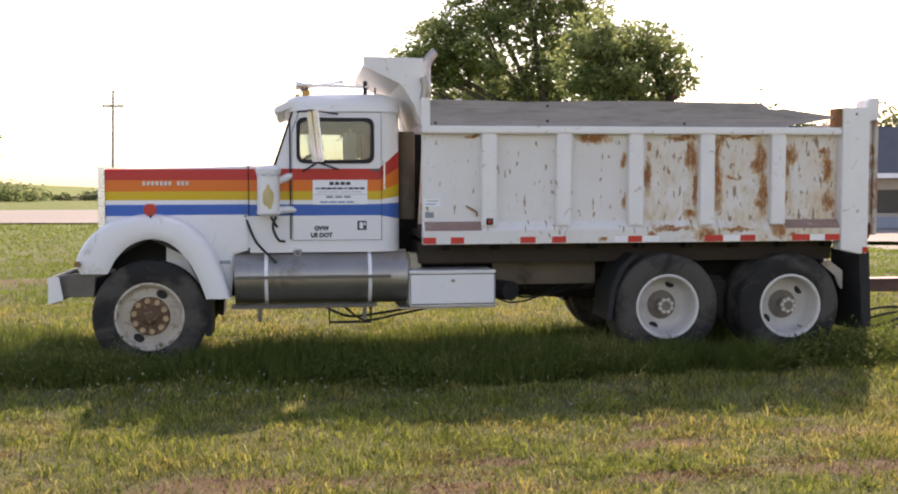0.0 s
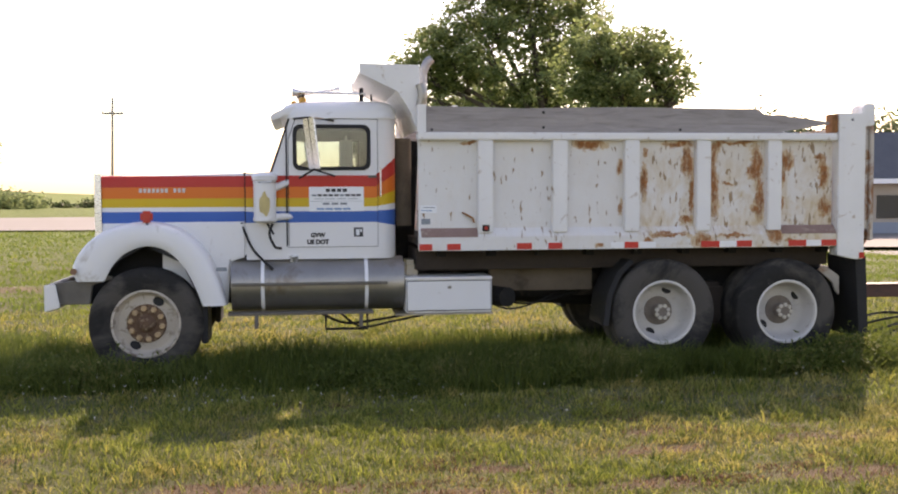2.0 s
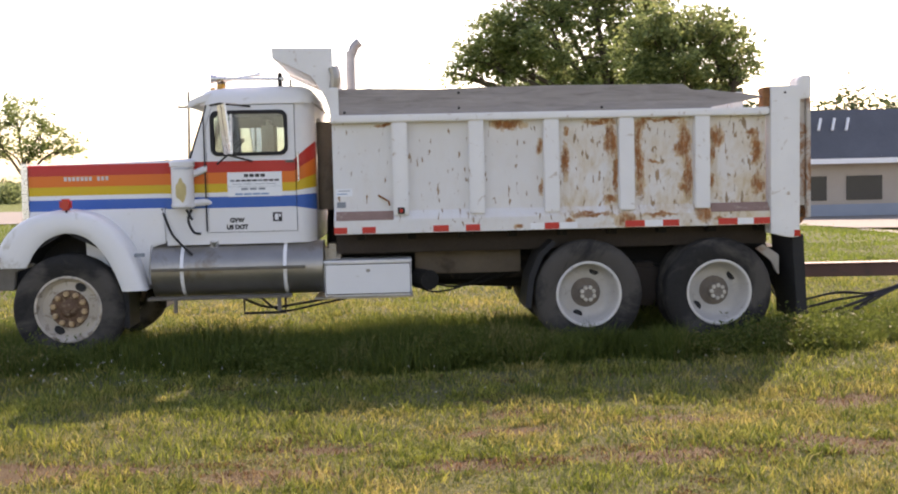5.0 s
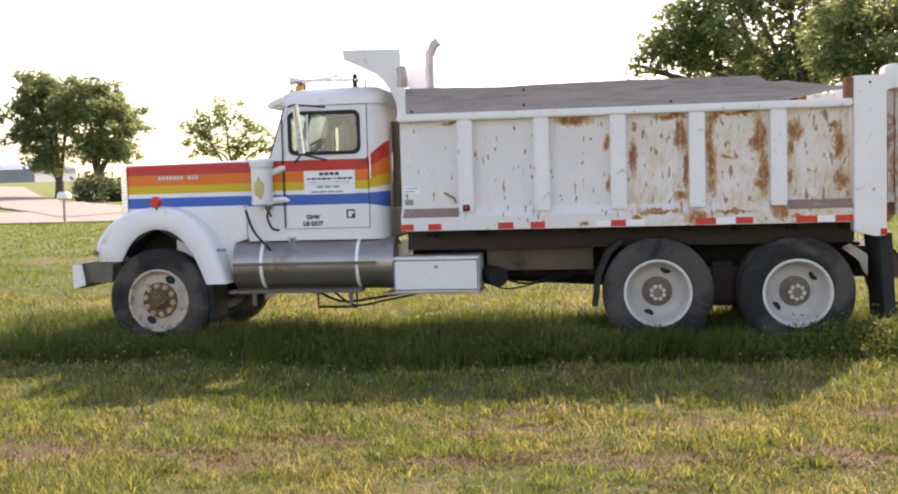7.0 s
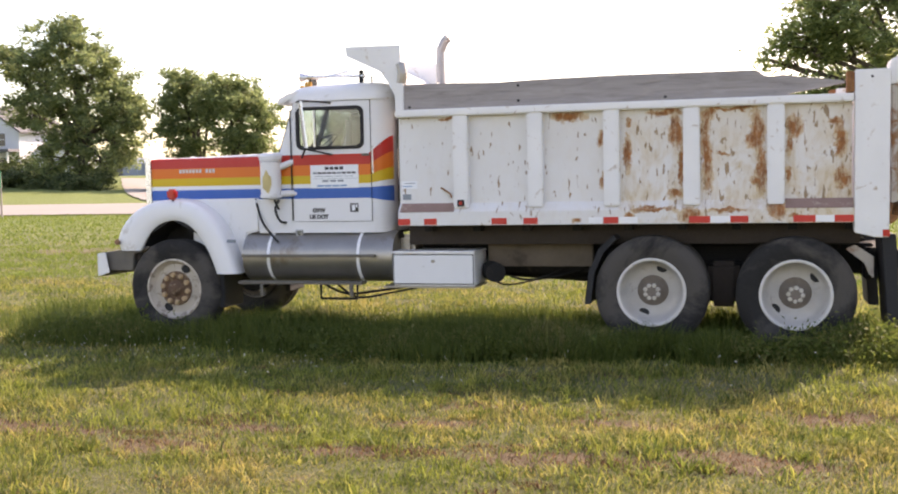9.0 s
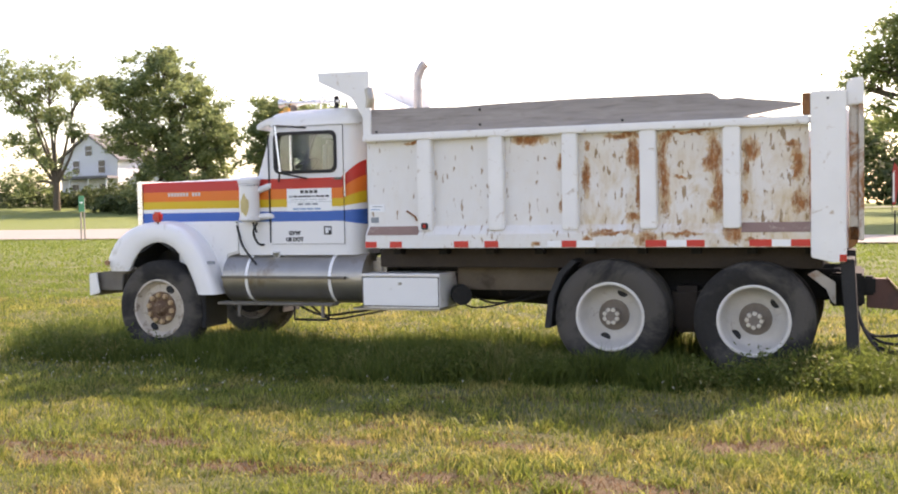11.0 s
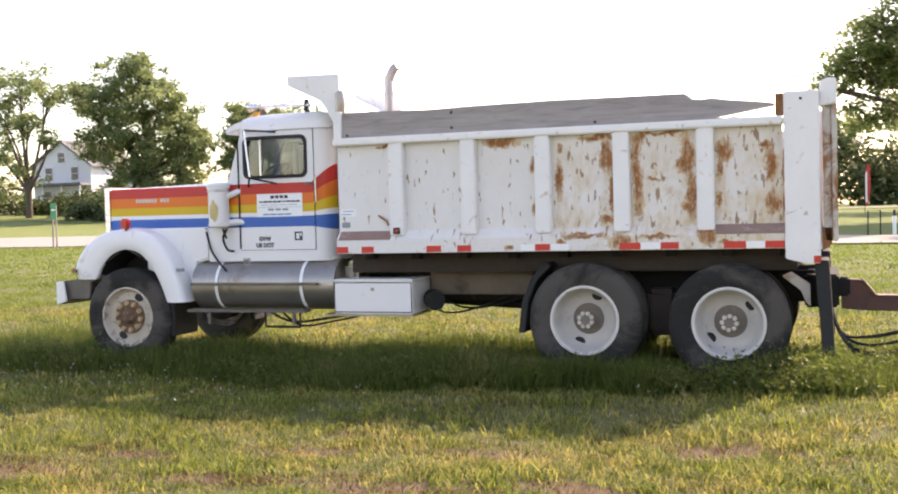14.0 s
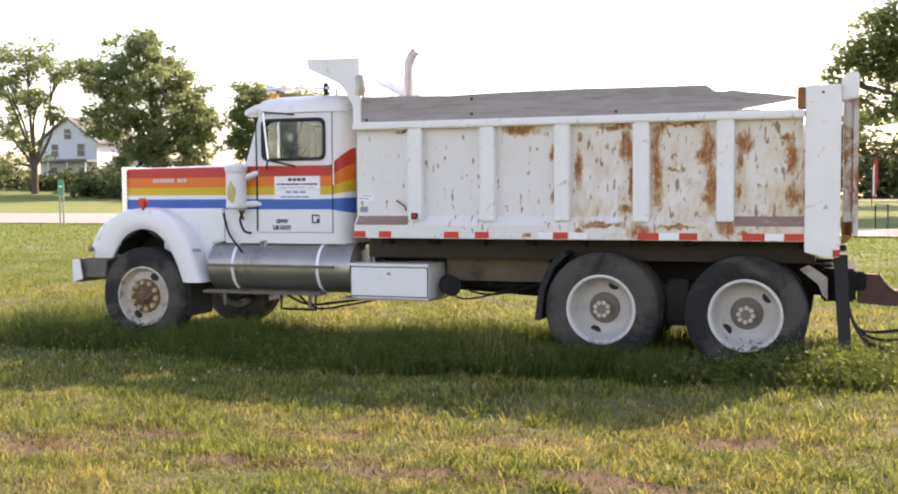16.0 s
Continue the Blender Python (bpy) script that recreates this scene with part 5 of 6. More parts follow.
lawn("grass", [(-4.2, 8.2, -6.6, -4.2, 3600, 0.078, 0.0070), (-5.2, 9.0, -4.2, -2.0, 2900, 0.088, 0.0080), (-6.5, 10.0, -2.0, 1.0, 1800, 0.10, 0.009),
               (-13, 12.5, 1.0, 6.0, 1000, 0.10, 0.012), (-11, 14, -13.5, -6.6, 420, 0.085, 0.012), (-13, -6.5, -6.6, 1.0, 420, 0.10, 0.012), (10.0, 15, -6.6, 1.0, 420, 0.10, 0.012)], "patchy green and yellow mown grass", M_BLADE)
lawn("far_grass", [(-24, 18, 6.0, 14.0, 330, 0.11, 0.020), (-48, 30, 14.0, 32.0, 75, 0.11, 0.04)], "green mown lawn towards the road", M_FARBLADE)


def scatter(spots):
    xs, ys, hs = [], [], []
    for cx, cy, rx, ry, n, h in spots:
        a, r = rng.uniform(0, 2 * math.pi, n), np.sqrt(rng.uniform(0, 1, n))
        xs.append(cx + rx * r * np.cos(a)), ys.append(cy + ry * r * np.sin(a))
        hs.append(h * (1.15 - 0.6 * r) * rng.uniform(0.45, 1.25, n))
    return (np.concatenate(q) for q in (xs, ys, hs))


tufts = [(rng.uniform(-4.5, 8.5), rng.uniform(-6.0, 3.0), rng.uniform(0.05, 0.16), rng.uniform(0.05, 0.14), int(rng.uniform(25, 70)), rng.uniform(0.10, 0.18)) for _ in range(1300)]
ux, uy, uh = scatter(tufts)
keep = rng.uniform(0, 1, len(ux)) < cover(ux, uy)
ux, uy, uh = ux[keep], uy[keep], uh[keep]
spots = [(cx, cy, rx * 1.5, ry * 1.9, int(4200 * rx * ry) + 150, 0.06) for cx, cy, rx, ry in BARE if cy < 0] + [
    (rng.uniform(-4, 7.5), rng.uniform(-5.8, -1.2), rng.uniform(0.10, 0.35), rng.uniform(0.06, 0.16), 110, 0.055) for _ in range(80)]
dx, dy, dh = scatter(spots)
dead = blades("dead_grass", dx, dy, dh, rng.uniform(0.006, 0.010, len(dx)), rng.uniform(0.6, 1.5, len(dx)), M_THATCH)
tagged(dead, "reddish brown dead grass on worn patches", "grass", kind="stuff")
tuft = blades("grass_tufts", ux, uy, uh, rng.uniform(0.006, 0.011, len(ux)), rng.uniform(0.4, 1.4, len(ux)), M_BLADE)
tagged(tuft, "coarse grass tufts standing over the lawn", "grass", kind="stuff")
wx, wy, wh = scatter([(-3.0, -0.40, 0.90, 0.35, 3600, 0.30), (-3.6, 0.9, 0.9, 0.9, 2200, 0.30), (-4.0, -0.1, 0.5, 0.45, 520, 0.56), (-1.2, 0.1, 1.3, 0.8, 6400, 0.39), (0.6, -0.3, 1.1, 0.8, 7600, 0.39), (2.47, -0.22, 0.70, 0.26, 3600, 0.33), (1.6, -0.5, 0.85, 0.5, 6000, 0.40),
                      (3.15, -0.50, 0.40, 0.30, 2200, 0.36), (4.4, -0.1, 0.9, 0.7, 6000, 0.32), (5.2, 0.6, 1.1, 0.9, 5200, 0.26), (1.2, 1.6, 2.0, 0.8, 4200, 0.26), (3.1, 1.3, 1.4, 1.0, 2500, 0.30),
                      (5.8, 1.9, 1.4, 0.9, 2600, 0.24), (-4.6, 1.6, 1.1, 1.2, 2600, 0.32)])
tall = blades("tall_grass", wx, wy, wh, rng.uniform(0.006, 0.013, len(wx)), rng.uniform(0.1, 0.8, len(wx)), M_WEED)
tagged(tall, "tall dark green grass and weeds round the truck", "weeds", kind="stuff")


def leaf_cloud(centres, size, spread_by, count, flat=0.5):
    """Leaves as small bent quads round the given centres; returns vertices."""
    n = len(centres) * count
    p = np.repeat(centres, count, 0) + rng.normal(0, 1, (n, 3)) * np.asarray(spread_by)
    u = rng.normal(0, 1, (n, 3))
    u[:, 2] *= flat
    u /= np.linalg.norm(u, axis=1)[:, None]
    w = np.cross(u, rng.normal(0, 1, (n, 3)))
    w /= np.linalg.norm(w, axis=1)[:, None]
    s = size * rng.uniform(0.55, 1.35, n)[:, None]
    fold = np.cross(u, w) * s * 0.25
    return np.stack([p - u * s, p + w * s * 0.45 + fold, p + u * s, p - w * s * 0.45 + fold], 1).reshape(-1, 3)


def leaf_mesh(name, verts, material):
    n = len(verts) // 4
    return raw_mesh(name, verts, np.arange(n) * 4, np.full(n, 4), np.arange(n * 4), material)


# broad-leaved weeds by the rear wheel and along the shade
bx, by, bh = scatter([(4.3, -0.35, 0.7, 0.45, 130, 0.28), (3.6, -0.55, 0.5, 0.3, 50, 0.20), (1.4, -0.5, 1.0, 0.5, 130, 0.30), (-0.2, -0.5, 1.0, 0.5, 90, 0.22), (-3.2, -0.4, 1.0, 0.35, 90, 0.24), (5.2, 0.2, 0.7, 0.5, 70, 0.22)])
bc = np.stack([bx, by, land(bx, by) + bh * 0.6], 1)
weeds = new("broadleaf_weeds", leaf_mesh("broadleaf_weeds", leaf_cloud(bc, 0.021, (0.07, 0.07, 0.08), 40, 0.8), M_WEED))
tagged(weeds, "low broad-leaved weeds beside the wheels", "weeds", kind="stuff")
fx = np.concatenate([rng.uniform(-5, 6.5, 420), rng.normal(-2.4, 1.5, 120), rng.normal(5.4, 1.6, 120)])
fy = np.concatenate([rng.uniform(-2.4, 9, 420), rng.normal(-0.8, 0.6, 120), rng.normal(9.5, 1.2, 120)])
fc = np.stack([fx, fy, land(fx, fy) + rng.uniform(0.07, 0.15, len(fx))], 1)
flowers = new("clover_flowers", leaf_mesh("clover_flowers", leaf_cloud(fc, 0.0058, (0.005, 0.005, 0.005), 6, 1.0), M_PETAL))
tagged(flowers, "tiny white clover flowers in the lawn", "flowers", kind="stuff")


def tree(x, y, lobes, trunk_r, leaf, clumps, per, label, material=None, fork=0.28, group=""):
    """A tapered trunk with limbs to every lobe of the crown, and a crown of leaf clumps with gaps."""
    z0 = float(land(x, y)) - 0.1
    t = top("tree", (x, y, z0), label, "tree", group)
    first = Vector(lobes[0][:3])
    tipz = max(l[2] for l in lobes)
    wood = bmesh.new()
    forkz = z0 + (tipz - z0) * fork
    tube([(x, y, z0), (x + 0.05, y, z0 + 0.4), (x + 0.1, y, forkz)], trunk_r * 1.15, 10, 3, bm=wood, taper=0.75)
    cents = []
    for lx, ly, lz, rx, ry, rz in lobes:
        start = Vector((x + 0.1, y, forkz - 0.3))
        goal = Vector((lx, ly, lz))
        bow = (start + goal) / 2 + Vector((rng.normal(0, 0.3), rng.normal(0, 0.3), 0.4))
        tube([start, bow, goal], trunk_r * 0.55, 7, 4, bm=wood, taper=0.3)
        k = int(clumps * (rx * rz) / sum(l[3] * l[5] for l in lobes))
        d = rng.normal(0, 1, (k, 3))
        d /= np.linalg.norm(d, axis=1)[:, None]
        reach = rng.uniform(0.25, 1.05, k) ** 0.7
        spray = rng.uniform(0, 1, k) < 0.24
        reach[spray] = rng.uniform(1.05, 1.45, spray.sum())
        lump = 1 + 0.18 * np.sin(3.1 * d[:, 0] * 2 + lx) * np.sin(2.7 * d[:, 2] * 2 + lz)
        c = np.array((lx, ly, lz)) + d * np.array((rx, ry, rz)) * (reach * lump)[:, None]
        c[:, 2] -= np.where(c[:, 2] < lz - rz * 0.6, -rz * 0.15, 0)
        cents.append(c)
        for q in c[rng.choice(k, min(k, 9), replace=False)]:
            g = Vector(q)
            s = goal.lerp(start, 0.25)
            tube([s, (s + g) / 2 + Vector((0, 0, 0.25)), g], trunk_r * 0.16, 5, 3, bm=wood, taper=0.3)
    part("trunk", wood, M_BARK, t, "grey-brown trunk and limbs", True)
    cents = np.concatenate(cents)
    spread_by = 0.05 * np.mean([l[3] + l[5] for l in lobes]) + 0.10
    thin = int(len(cents) * 0.3)
    order = rng.permutation(len(cents))
    verts = np.concatenate([leaf_cloud(cents[order[thin:]], leaf, spread_by * np.array((1.15, 1.15, 0.8)), int(per * 0.8)),
                            leaf_cloud(cents[order[:thin]], leaf, spread_by * np.array((1.9, 1.9, 1.0)), int(per * 0.45))])
    me = leaf_mesh("crown", verts, material or M_LEAF)
    crown = new("crown", me)
    crown.parent = t
    crown.matrix_parent_inverse = Matrix.Translation((-x, -y, -z0))
    return t


# the broad trees behind the dump bed
tree(13.2, 52, [(6.9, 52, 9.7, 1.6, 1.8, 1.4), (9.4, 52, 12.2, 2.1, 2.0, 1.8), (12.2, 52, 12.6, 2.4, 2.2, 2.0), (9.4, 51, 9.3, 2.8, 2.4, 2.1), (13.6, 52, 10.0, 2.3, 2.2, 2.0), (11.4, 51, 14.6, 2.6, 2.2, 1.6), (5.3, 52, 8.4, 1.1, 1.2, 1.0),
                (4.0, 52, 7.7, 0.6, 0.7, 0.6), (6.6, 52, 6.3, 1.2, 1.4, 1.5), (10.4, 52, 6.4, 1.9, 2.0, 1.3), (13.0, 52, 7.0, 2.2, 2.0, 1.4), (7.2, 52, 8.3, 1.5, 1.5, 1.2), (15.4, 52, 12.2, 1.6, 1.6, 1.4)],
     0.42, 0.15, 620, 84, "large light green roadside tree with spreading crown")
tree(15.1, 40.5, [(13.0, 40.5, 8.4, 1.5, 1.6, 1.2), (15.0, 40.5, 8.6, 1.3, 1.5, 1.0), (14.0, 40, 6.9, 1.6, 1.6, 1.1), (16.4, 40.5, 7.6, 1.0, 1.2, 0.9), (16.9, 40.5, 6.5, 0.8, 1.1, 0.8), (12.4, 40.5, 6.8, 1.2, 1.3, 1.0), (15.6, 41, 5.6, 1.2, 1.4, 0.8), (13.2, 40, 5.3, 1.0, 1.2, 0.7)],
     0.36, 0.13, 300, 80, "roadside tree with a forked trunk and hanging branches", M_LEAF, 0.20)
tree(13.5, 66, [(9.8, 66, 6.8, 1.8, 2.0, 1.6), (12.5, 66, 8.4, 2.6, 2.2, 2.2), (15.5, 66, 7.0, 2.2, 2.2, 2.0)], 0.24, 0.20, 130, 60, "slender dark tree beyond the lawn", M_FARLEAF)
# trees across the road, past the hood
tree(-46.5, 81, [(-48.2, 81, 10.2, 1.9, 2.2, 1.9), (-48.6, 81, 7.3, 2.1, 2.2, 2.0), (-47.4, 81, 4.6, 1.7, 2.0, 1.6), (-47.0, 81, 10.9, 1.0, 1.4, 0.8), (-45.3, 81, 8.4, 1.5, 1.6, 2.0)], 0.42, 0.19, 240, 96, "dense dark tree beside the side street", M_FARLEAF, 0.16)
tree(-42.4, 80, [(-43.2, 80, 10.0, 1.9, 2.2, 1.6), (-41.6, 80, 8.4, 2.3, 2.2, 2.0), (-39.4, 80, 7.3, 1.5, 1.8, 1.3), (-42.6, 80, 5.6, 2.0, 2.0, 1.5), (-40.2, 80, 4.8, 1.3, 1.6, 1.1)], 0.36, 0.19, 250, 92, "round-crowned tree with lighter leaves", M_FARLEAF, 0.2)
tree(-30.6, 82, [(-33.2, 82, 6.6, 1.9, 1.8, 1.2), (-31.0, 82, 7.9, 1.9, 2.0, 1.2), (-28.8, 82, 6.6, 1.5, 1.8, 1.0), (-27.2, 82, 5.0, 1.4, 1.6, 0.8), (-32.4, 82, 5.0, 2.2, 1.8, 1.0), (-29.6, 82, 4.8, 1.4, 1.6, 1.0)], 0.26, 0.19, 150, 34, "airy light green tree with bare limbs showing", M_LEAF, 0.3)
tree(-58.5, 80, [(-60.2, 80, 14.8, 3.4, 2.8, 2.0), (-56.6, 80, 12.8, 3.0, 2.8, 2.2), (-63.6, 80, 12.8, 3.0, 2.8, 2.2), (-59.8, 80, 10.0, 4.0, 3.2, 2.6), (-55.0, 80, 9.0, 2.4, 2.6, 2.4), (-63.8, 80, 8.4, 2.4, 2.6, 1.8), (-58.4, 80, 6.0, 4.2, 3.2, 2.4), (-54.2, 80, 5.6, 2.2, 2.4, 2.0), (-60.8, 80, 3.4, 3.0, 2.8, 1.6),
                 (-66.0, 80, 12.8, 1.3, 1.6, 0.9), (-52.6, 80, 7.8, 1.2, 1.5, 1.2), (-59.6, 80, 16.4, 2.2, 1.8, 1.0), (-53.6, 80, 9.6, 1.8, 2.0, 1.6), (-66.4, 80, 14.4, 1.3, 1.5, 0.9), (-56.0, 80, 3.4, 2.4, 2.4, 1.4)],
     0.45, 0.20, 620, 96, "tall full-crowned tree before the white house", M_FARLEAF)
tree(-70.5, 77, [(-71.0, 77, 15.0, 2.6, 2.4, 1.9), (-67.6, 77, 13.4, 1.7, 1.8, 1.4), (-73.6, 77, 12.4, 2.6, 2.4, 1.8), (-70.2, 77, 11.0, 2.0, 2.0, 1.3), (-67.8, 77, 9.6, 1.3, 1.4, 0.9), (-73.8, 77, 8.2, 2.4, 2.2, 1.5), (-70.8, 77, 6.0, 1.6, 1.6, 1.0), (-76.0, 77, 15.0, 2.0, 2.0, 2.0), (-74.4, 77, 4.4, 2.0, 1.8, 1.4)],
     0.34, 0.20, 300, 52, "tall open-crowned tree with thin branches", M_FARLEAF, 0.22)


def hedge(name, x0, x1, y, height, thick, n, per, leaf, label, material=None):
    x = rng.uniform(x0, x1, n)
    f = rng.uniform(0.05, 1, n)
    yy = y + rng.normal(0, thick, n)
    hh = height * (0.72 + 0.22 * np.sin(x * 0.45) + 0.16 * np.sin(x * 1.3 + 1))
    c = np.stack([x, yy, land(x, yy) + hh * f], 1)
    ob = new(name, leaf_mesh(name, leaf_cloud(c, leaf, height * 0.09 + 0.12, per), material or M_SHADEHEDGE))
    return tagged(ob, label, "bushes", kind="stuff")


hedge("tree_line", 4, 75, 92, 7.4, 2.0, 1800, 22, 0.34, "shaded line of trees beyond the road, shade in the leaf colour")
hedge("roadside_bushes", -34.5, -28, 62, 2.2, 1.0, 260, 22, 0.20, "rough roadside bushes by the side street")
hedge("tall_verge", -29, -17, 59, 1.2, 0.9, 300, 22, 0.14, "tall yellow-green grass along the far verge", M_FARLEAF)
hedge("house_bushes", -88, -64, 83, 2.4, 1.2, 260, 22, 0.26, "shaded bushes before the white house, shade in the leaf colour")
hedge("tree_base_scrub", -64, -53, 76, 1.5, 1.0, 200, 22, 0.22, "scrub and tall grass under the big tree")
hedge("field_scrub", -23, -13, 66, 0.55, 0.6, 90, 18, 0.16, "low scrub along the field's edge")
hedge("field_bush", -20.6, -19.2, 67, 1.15, 0.4, 26, 20, 0.15, "small round bush at the field's edge")


# ---- buildings and roadside things ----
def window_in(parent, x, y, z, w, h):
    win = part("window", box(x - w / 2 - 0.08, x + w / 2 + 0.08, y - 0.05, y + 0.02, z - 0.08, z + h + 0.08), M_HOUSE, parent)
    part("pane", box(x - w / 2, x + w / 2, y - 0.07, y - 0.05, z, z + h), M_WINDOWDARK, win)
    part("sash_bar", box(x - w / 2, x + w / 2, y - 0.085, y - 0.07, z + h / 2 - 0.03, z + h / 2 + 0.03), M_HOUSE, win)


HX, HY = -78.6, 92.0
HZ = float(land(HX, HY))
house = top("house", (HX, HY, HZ), "white two-storey clapboard house with gable roof", "house")
part("wall", prism([(HX - 4, HZ - 0.3), (HX + 4, HZ - 0.3), (HX + 4, HZ + 5.2), (HX, HZ + 7.9), (HX - 4, HZ + 5.2)], "y", HY, HY + 9), M_HOUSE, house)
for s in (-1, 1):
    part("roof", prism([(HX, HZ + 7.95), (HX + s * 4.5, HZ + 4.9), (HX + s * 4.5, HZ + 5.1), (HX, HZ + 8.2)], "y", HY - 0.4, HY + 9.4), M_ROOF, house, "grey shingle roof slope")
for wx0, wz0 in ((HX - 1.8, HZ + 3.6), (HX + 1.8, HZ + 3.6), (HX + 1.9, HZ + 0.9), (HX - 2.0, HZ + 0.9), (HX, HZ + 5.6)):
    window_in(house, wx0, HY, wz0, 0.9, 1.1 if wx0 == HX else 1.4)
part("porch_roof", prism([(HX - 4.2, HZ + 2.9), (HX + 4.2, HZ + 2.9), (HX + 4.0, HZ + 3.2), (HX - 4.0, HZ + 3.2)], "y", HY - 2.0, HY - 0.1), M_ROOF, house)
for px in (-3.8, -1.3, 1.3, 3.8):
    part("porch_post", box(HX + px - 0.08, HX + px + 0.08, HY - 1.9, HY - 1.7, HZ - 0.2, HZ + 2.9), M_HOUSE, house)
part("side_wing", box(HX + 4.02, HX + 8.5, HY + 3, HY + 8, HZ - 0.3, HZ + 3.2), M_HOUSE, house)
part("wing_roof", prism([(HX + 4.02, HZ + 3.2), (HX + 8.8, HZ + 3.2), (HX + 6.4, HZ + 4.6)], "y", HY + 2.7, HY + 8.3), M_ROOF, house)

SZ = float(land(-86, 130)) - 0.2
shed = top("metal_shed", (-87, 130, SZ), "long blue-grey metal shed in the distance", "shed")
part("wall", box(-100, -76, 130, 142, SZ - 0.3, SZ + 2.0), M_SHED, shed)
part("roof", prism([(129.6, SZ + 2.0), (142.4, SZ + 2.0), (136, SZ + 2.9)], "x", -100.4, -75.6), M_SHED, shed)
for k in range(24):
    part("siding_rib", box(-99.6 + k, -99.5 + k, 129.94, 130, SZ, SZ + 2.0), M_SHED, shed)
part("shed_door", box(-90, -86, 129.92, 129.99, SZ, SZ + 1.8), M_ROOF, shed)

RX, RY = 28.0, 42.0
RZ = float(land(RX, RY))
rest = top("restaurant_building", (RX, RY, RZ), "low tan restaurant building with a dark trapezoid roof", "building")
part("wall", box(RX - 9, RX + 9, RY, RY + 12, RZ - 0.3, RZ + 2.7), M_TANWALL, rest)
part("plinth", box(RX - 9.05, RX + 9.05, RY - 0.06, RY + 12, RZ - 0.3, RZ + 0.6), M_SHED, rest)
roof_bm = bmesh.new()
low = [roof_bm.verts.new(p) for p in ((RX - 9.6, RY - 0.8, RZ + 2.7), (RX + 9.6, RY - 0.8, RZ + 2.7), (RX + 9.6, RY + 12.8, RZ + 2.7), (RX - 9.6, RY + 12.8, RZ + 2.7))]
high = [roof_bm.verts.new(p) for p in ((RX - 8.2, RY + 0.9, RZ + 5.3), (RX + 8.2, RY + 0.9, RZ + 5.3), (RX + 8.2, RY + 11, RZ + 5.3), (RX - 8.2, RY + 11, RZ + 5.3))]
for i in range(4):
    roof_bm.faces.new((low[i], low[(i + 1) % 4], high[(i + 1) % 4], high[i]))
roof_bm.faces.new(low), roof_bm.faces.new(high)
part("roof", roof_bm, M_SLATE, rest, "dark slate trapezoid roof")
part("fascia", box(RX - 9.62, RX + 9.62, RY - 0.84, RY - 0.80, RZ + 2.6, RZ + 2.85), M_SIGN, rest)
for k in range(6):
    part("window", box(RX - 8 + k * 2.8, RX - 6.2 + k * 2.8, RY - 0.05, RY - 0.01, RZ + 0.8, RZ + 2.0), M_WINDOWDARK, rest)
for k in range(5):
    part("roof_sign_bar", tube([(RX - 8.0 + k * 0.7, RY - 0.05 + 0.02 * k, RZ + 4.25), (RX - 7.75 + k * 0.7, RY + 0.35, RZ + 4.85)], 0.07, 6), M_SIGN, rest)
sheet("parking_lot", np.linspace(17.5, 70, 24), np.linspace(20, 29.0, 10), 0.025, M_CONCRETE, "pale concrete parking lot", "pavement")
sheet("forecourt", np.linspace(18.2, 46, 16), np.linspace(35.8, 41.9, 8), 0.025, M_CONCRETE, "pale concrete forecourt of the restaurant", "pavement")

# big road sign on a pole
PX, PY = 16.6, 43.5
pz = float(land(PX, PY))
big = top("pole_sign", (PX, PY, pz), "red and black restaurant sign on a black pole", "sign")
part("pole", tube([(PX, PY, pz - 0.2), (PX, PY, pz + 4.2)], 0.09, 10), M_BLACK, big)
part("cabinet", box(PX - 1.3, PX + 1.5, PY - 0.2, PY + 0.2, pz + 3.9, pz + 6.2, 0.04), M_BLACK, big)
part("face", prism([(PX - 1.2, pz + 5.2), (PX + 0.1, pz + 5.75), (PX + 1.4, pz + 5.2), (PX + 1.4, pz + 4.95), (PX - 1.2, pz + 4.95)], "y", PY - 0.23, PY - 0.2), M_REDSIGN, big)
for k in range(5):
    part("logo_bar", box(PX - 1.0 + k * 0.42, PX - 0.7 + k * 0.42, PY - 0.235, PY - 0.205, pz + 4.45, pz + 4.75), M_SIGN, big)

# feather flag, pipe post and rail across the road
fz = float(land(6.4, 60))
flag = top("feather_flag", (6.4, 60, fz), "red and white feather flag on a slim pole", "flag")
part("flag_pole", tube([(6.4, 60, fz), (6.4, 60, fz + 2.5), (6.52, 60, fz + 3.1)], 0.025, 6), M_BLACK, flag)
part("flag_cloth", prism([(6.43, fz + 0.5), (6.43, fz + 2.5), (6.54, fz + 3.05), (6.72, fz + 2.8), (6.74, fz + 1.6), (6.60, fz + 0.55)], "y", 59.99, 60.0), M_REDSIGN, flag, "red cloth with a pale stripe")
part("flag_stripe", prism([(6.44, fz + 0.7), (6.44, fz + 2.4), (6.55, fz + 2.6), (6.55, fz + 0.7)], "y", 59.975, 59.985), M_SIGN, flag)
vz = float(land(6.95, 37.5))
vent = top("vent_pipe", (6.95, 37.5, vz), "white upright utility pipe in the lawn", "pipe")
part("pipe", tube([(6.95, 37.5, vz - 0.1), (6.95, 37.5, vz + 0.78)], 0.075, 12), M_SIGN, vent)
part("pipe_cap", tube([(6.95, 37.5, vz + 0.78), (6.95, 37.5, vz + 1.02)], 0.05, 10), M_BLACK, vent)
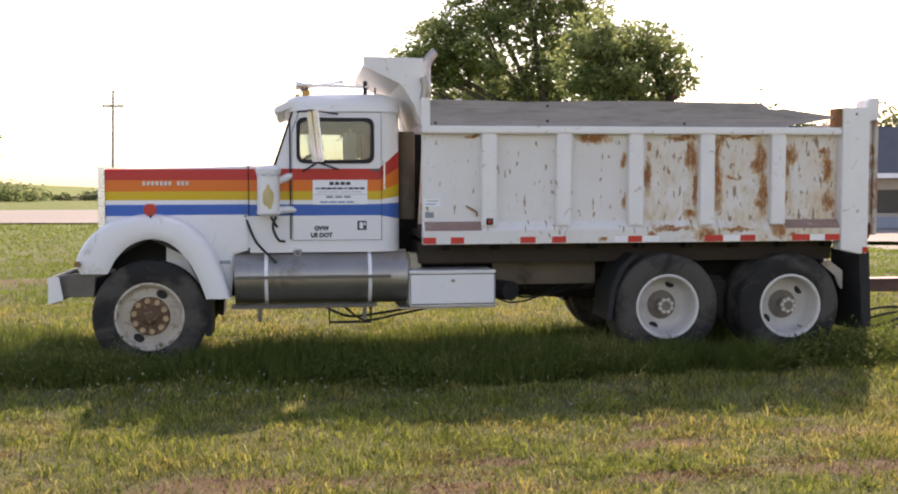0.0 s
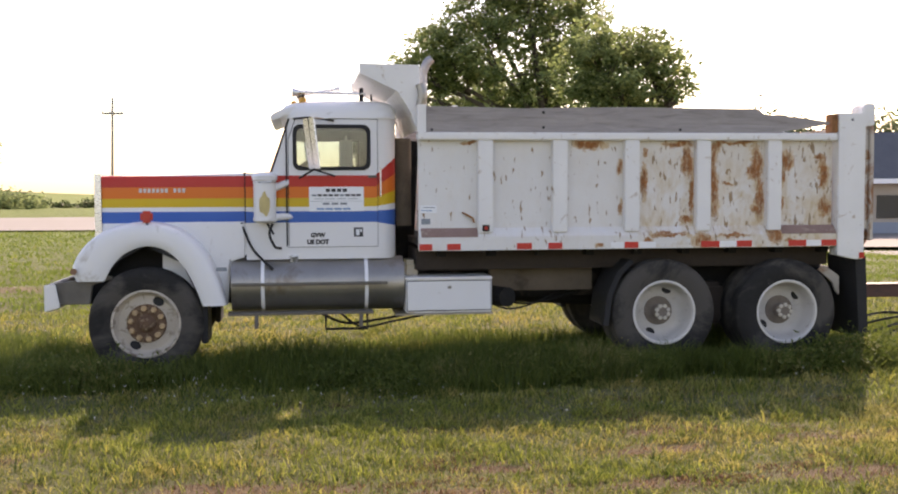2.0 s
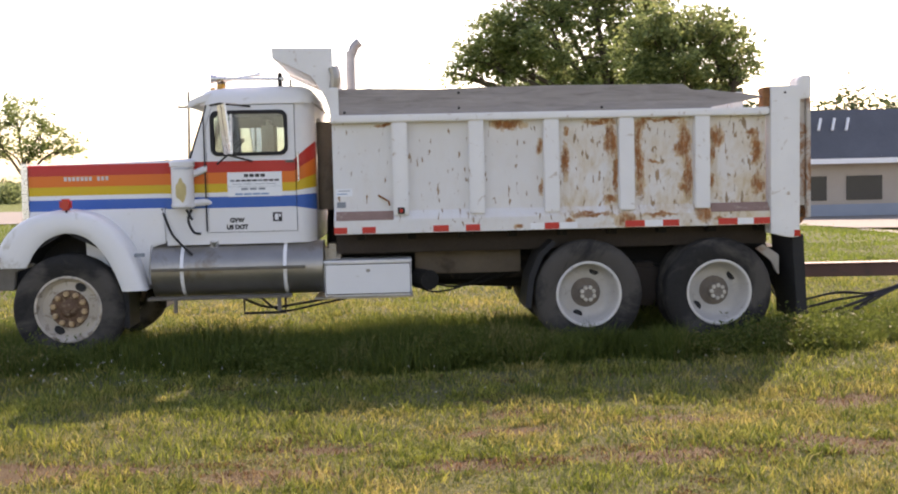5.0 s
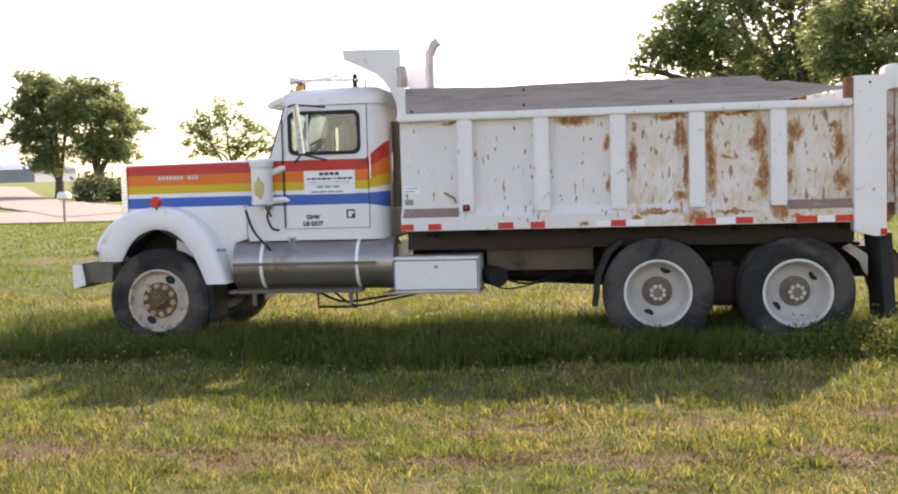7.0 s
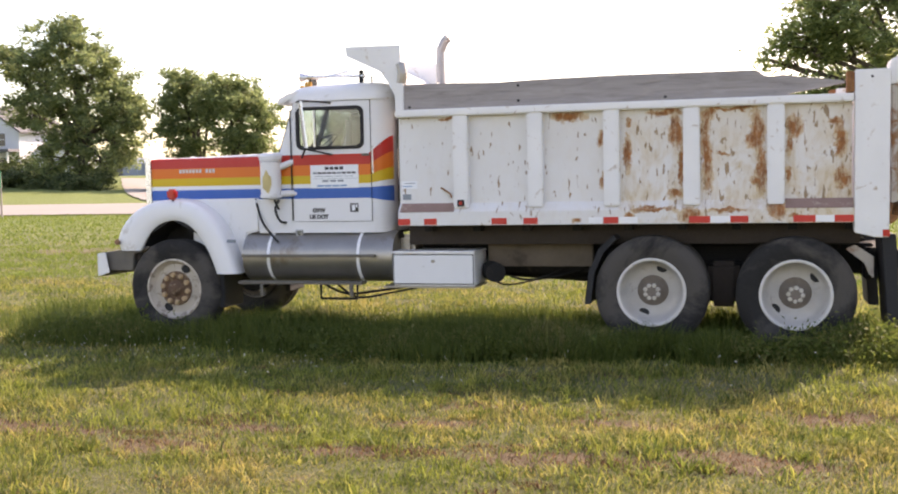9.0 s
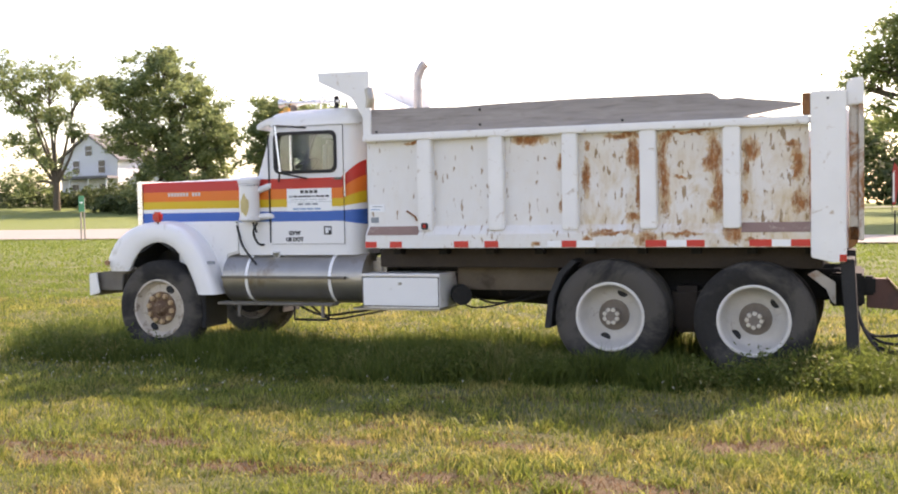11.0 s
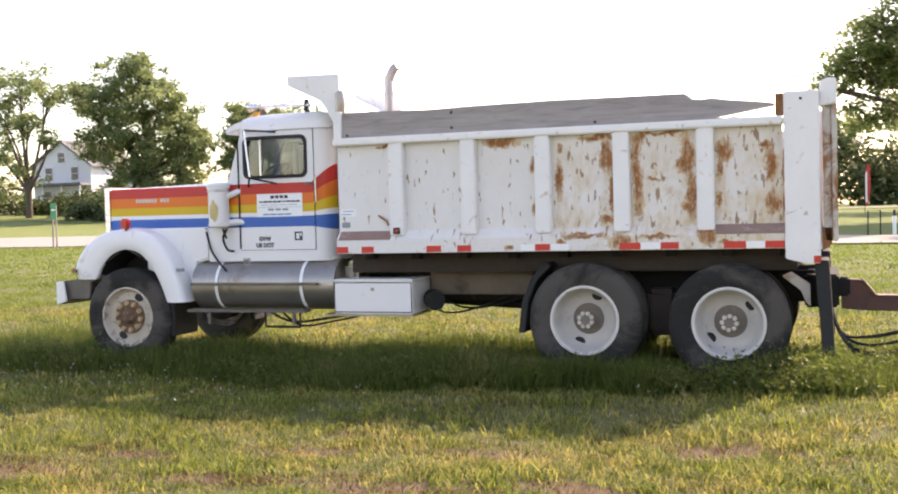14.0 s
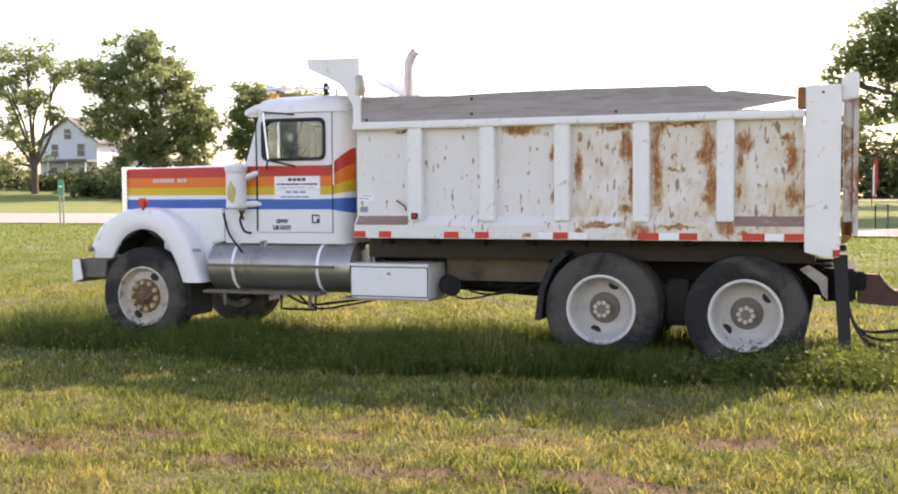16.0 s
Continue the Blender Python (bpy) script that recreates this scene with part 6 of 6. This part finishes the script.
stub = top("pipe_stub", (7.4, 37.5, vz), "short white utility pipe in the lawn", "pipe")
part("pipe", tube([(7.4, 37.5, vz - 0.1), (7.4, 37.5, vz + 0.5)], 0.06, 12), M_SIGN, stub)
rail = top("pipe_rack", (6.2, 37.5, vz), "dark pipe frame standing in the lawn", "frame")
part("frame_pipe", tube([(5.95, 37.5, vz - 0.1), (5.95, 37.5, vz + 1.0), (6.42, 37.5, vz + 1.0), (6.42, 37.5, vz - 0.1)], 0.03, 8), M_CHASSIS, rail)

# utility pole with crossarm
ux, uy = -13.9, 66.0
uz = float(land(ux, uy))
upole = top("utility_pole", (ux, uy, uz), "tall wooden utility pole with one crossarm", "pole")
part("pole", tube([(ux, uy, uz - 0.3), (ux + 0.18, uy, uz + 7.5)], 0.11, 10, taper=0.7), M_POLE, upole)
part("crossarm", box(ux - 0.55, ux + 0.90, uy - 0.16, uy - 0.06, uz + 6.35, uz + 6.5), M_POLE, upole)
for dx in (-0.5, 0.0, 0.8):
    part("insulator", tube([(ux + dx, uy - 0.11, uz + 6.5), (ux + dx, uy - 0.11, uz + 6.68)], 0.05, 8), M_STEEL, upole)

# mailbox and green road marker
mz = float(land(-19.9, 31.2))
mail = top("mailbox", (-19.9, 31.2, mz), "black mailbox with a white side on a post", "mailbox")
part("post", box(-19.95, -19.85, 31.15, 31.25, mz - 0.2, mz + 1.05), M_POLE, mail)
part("box", prism([(-20.15, mz + 1.05), (-19.65, mz + 1.05), (-19.65, mz + 1.22), (-19.78, mz + 1.33), (-20.02, mz + 1.33), (-20.15, mz + 1.22)], "y", 31.05, 31.35, 0.01), M_SIGN, mail)
kz = float(land(-29.2, 31.0))
marker = top("road_marker", (-29.2, 31.0, kz), "green road marker on two thin posts", "sign")
for dx in (-0.10, 0.10):
    part("post", tube([(-29.2 + dx, 31.0, kz - 0.2), (-29.2 + dx, 31.0, kz + 2.0)], 0.04, 8), M_POLE, marker)
part("plate", box(-29.36, -29.04, 30.94, 30.96, kz + 1.35, kz + 2.1, 0.005), M_GREENSIGN, marker)
part("plate_bar", box(-29.30, -29.10, 30.93, 30.942, kz + 1.75, kz + 1.82), M_SIGN, marker)
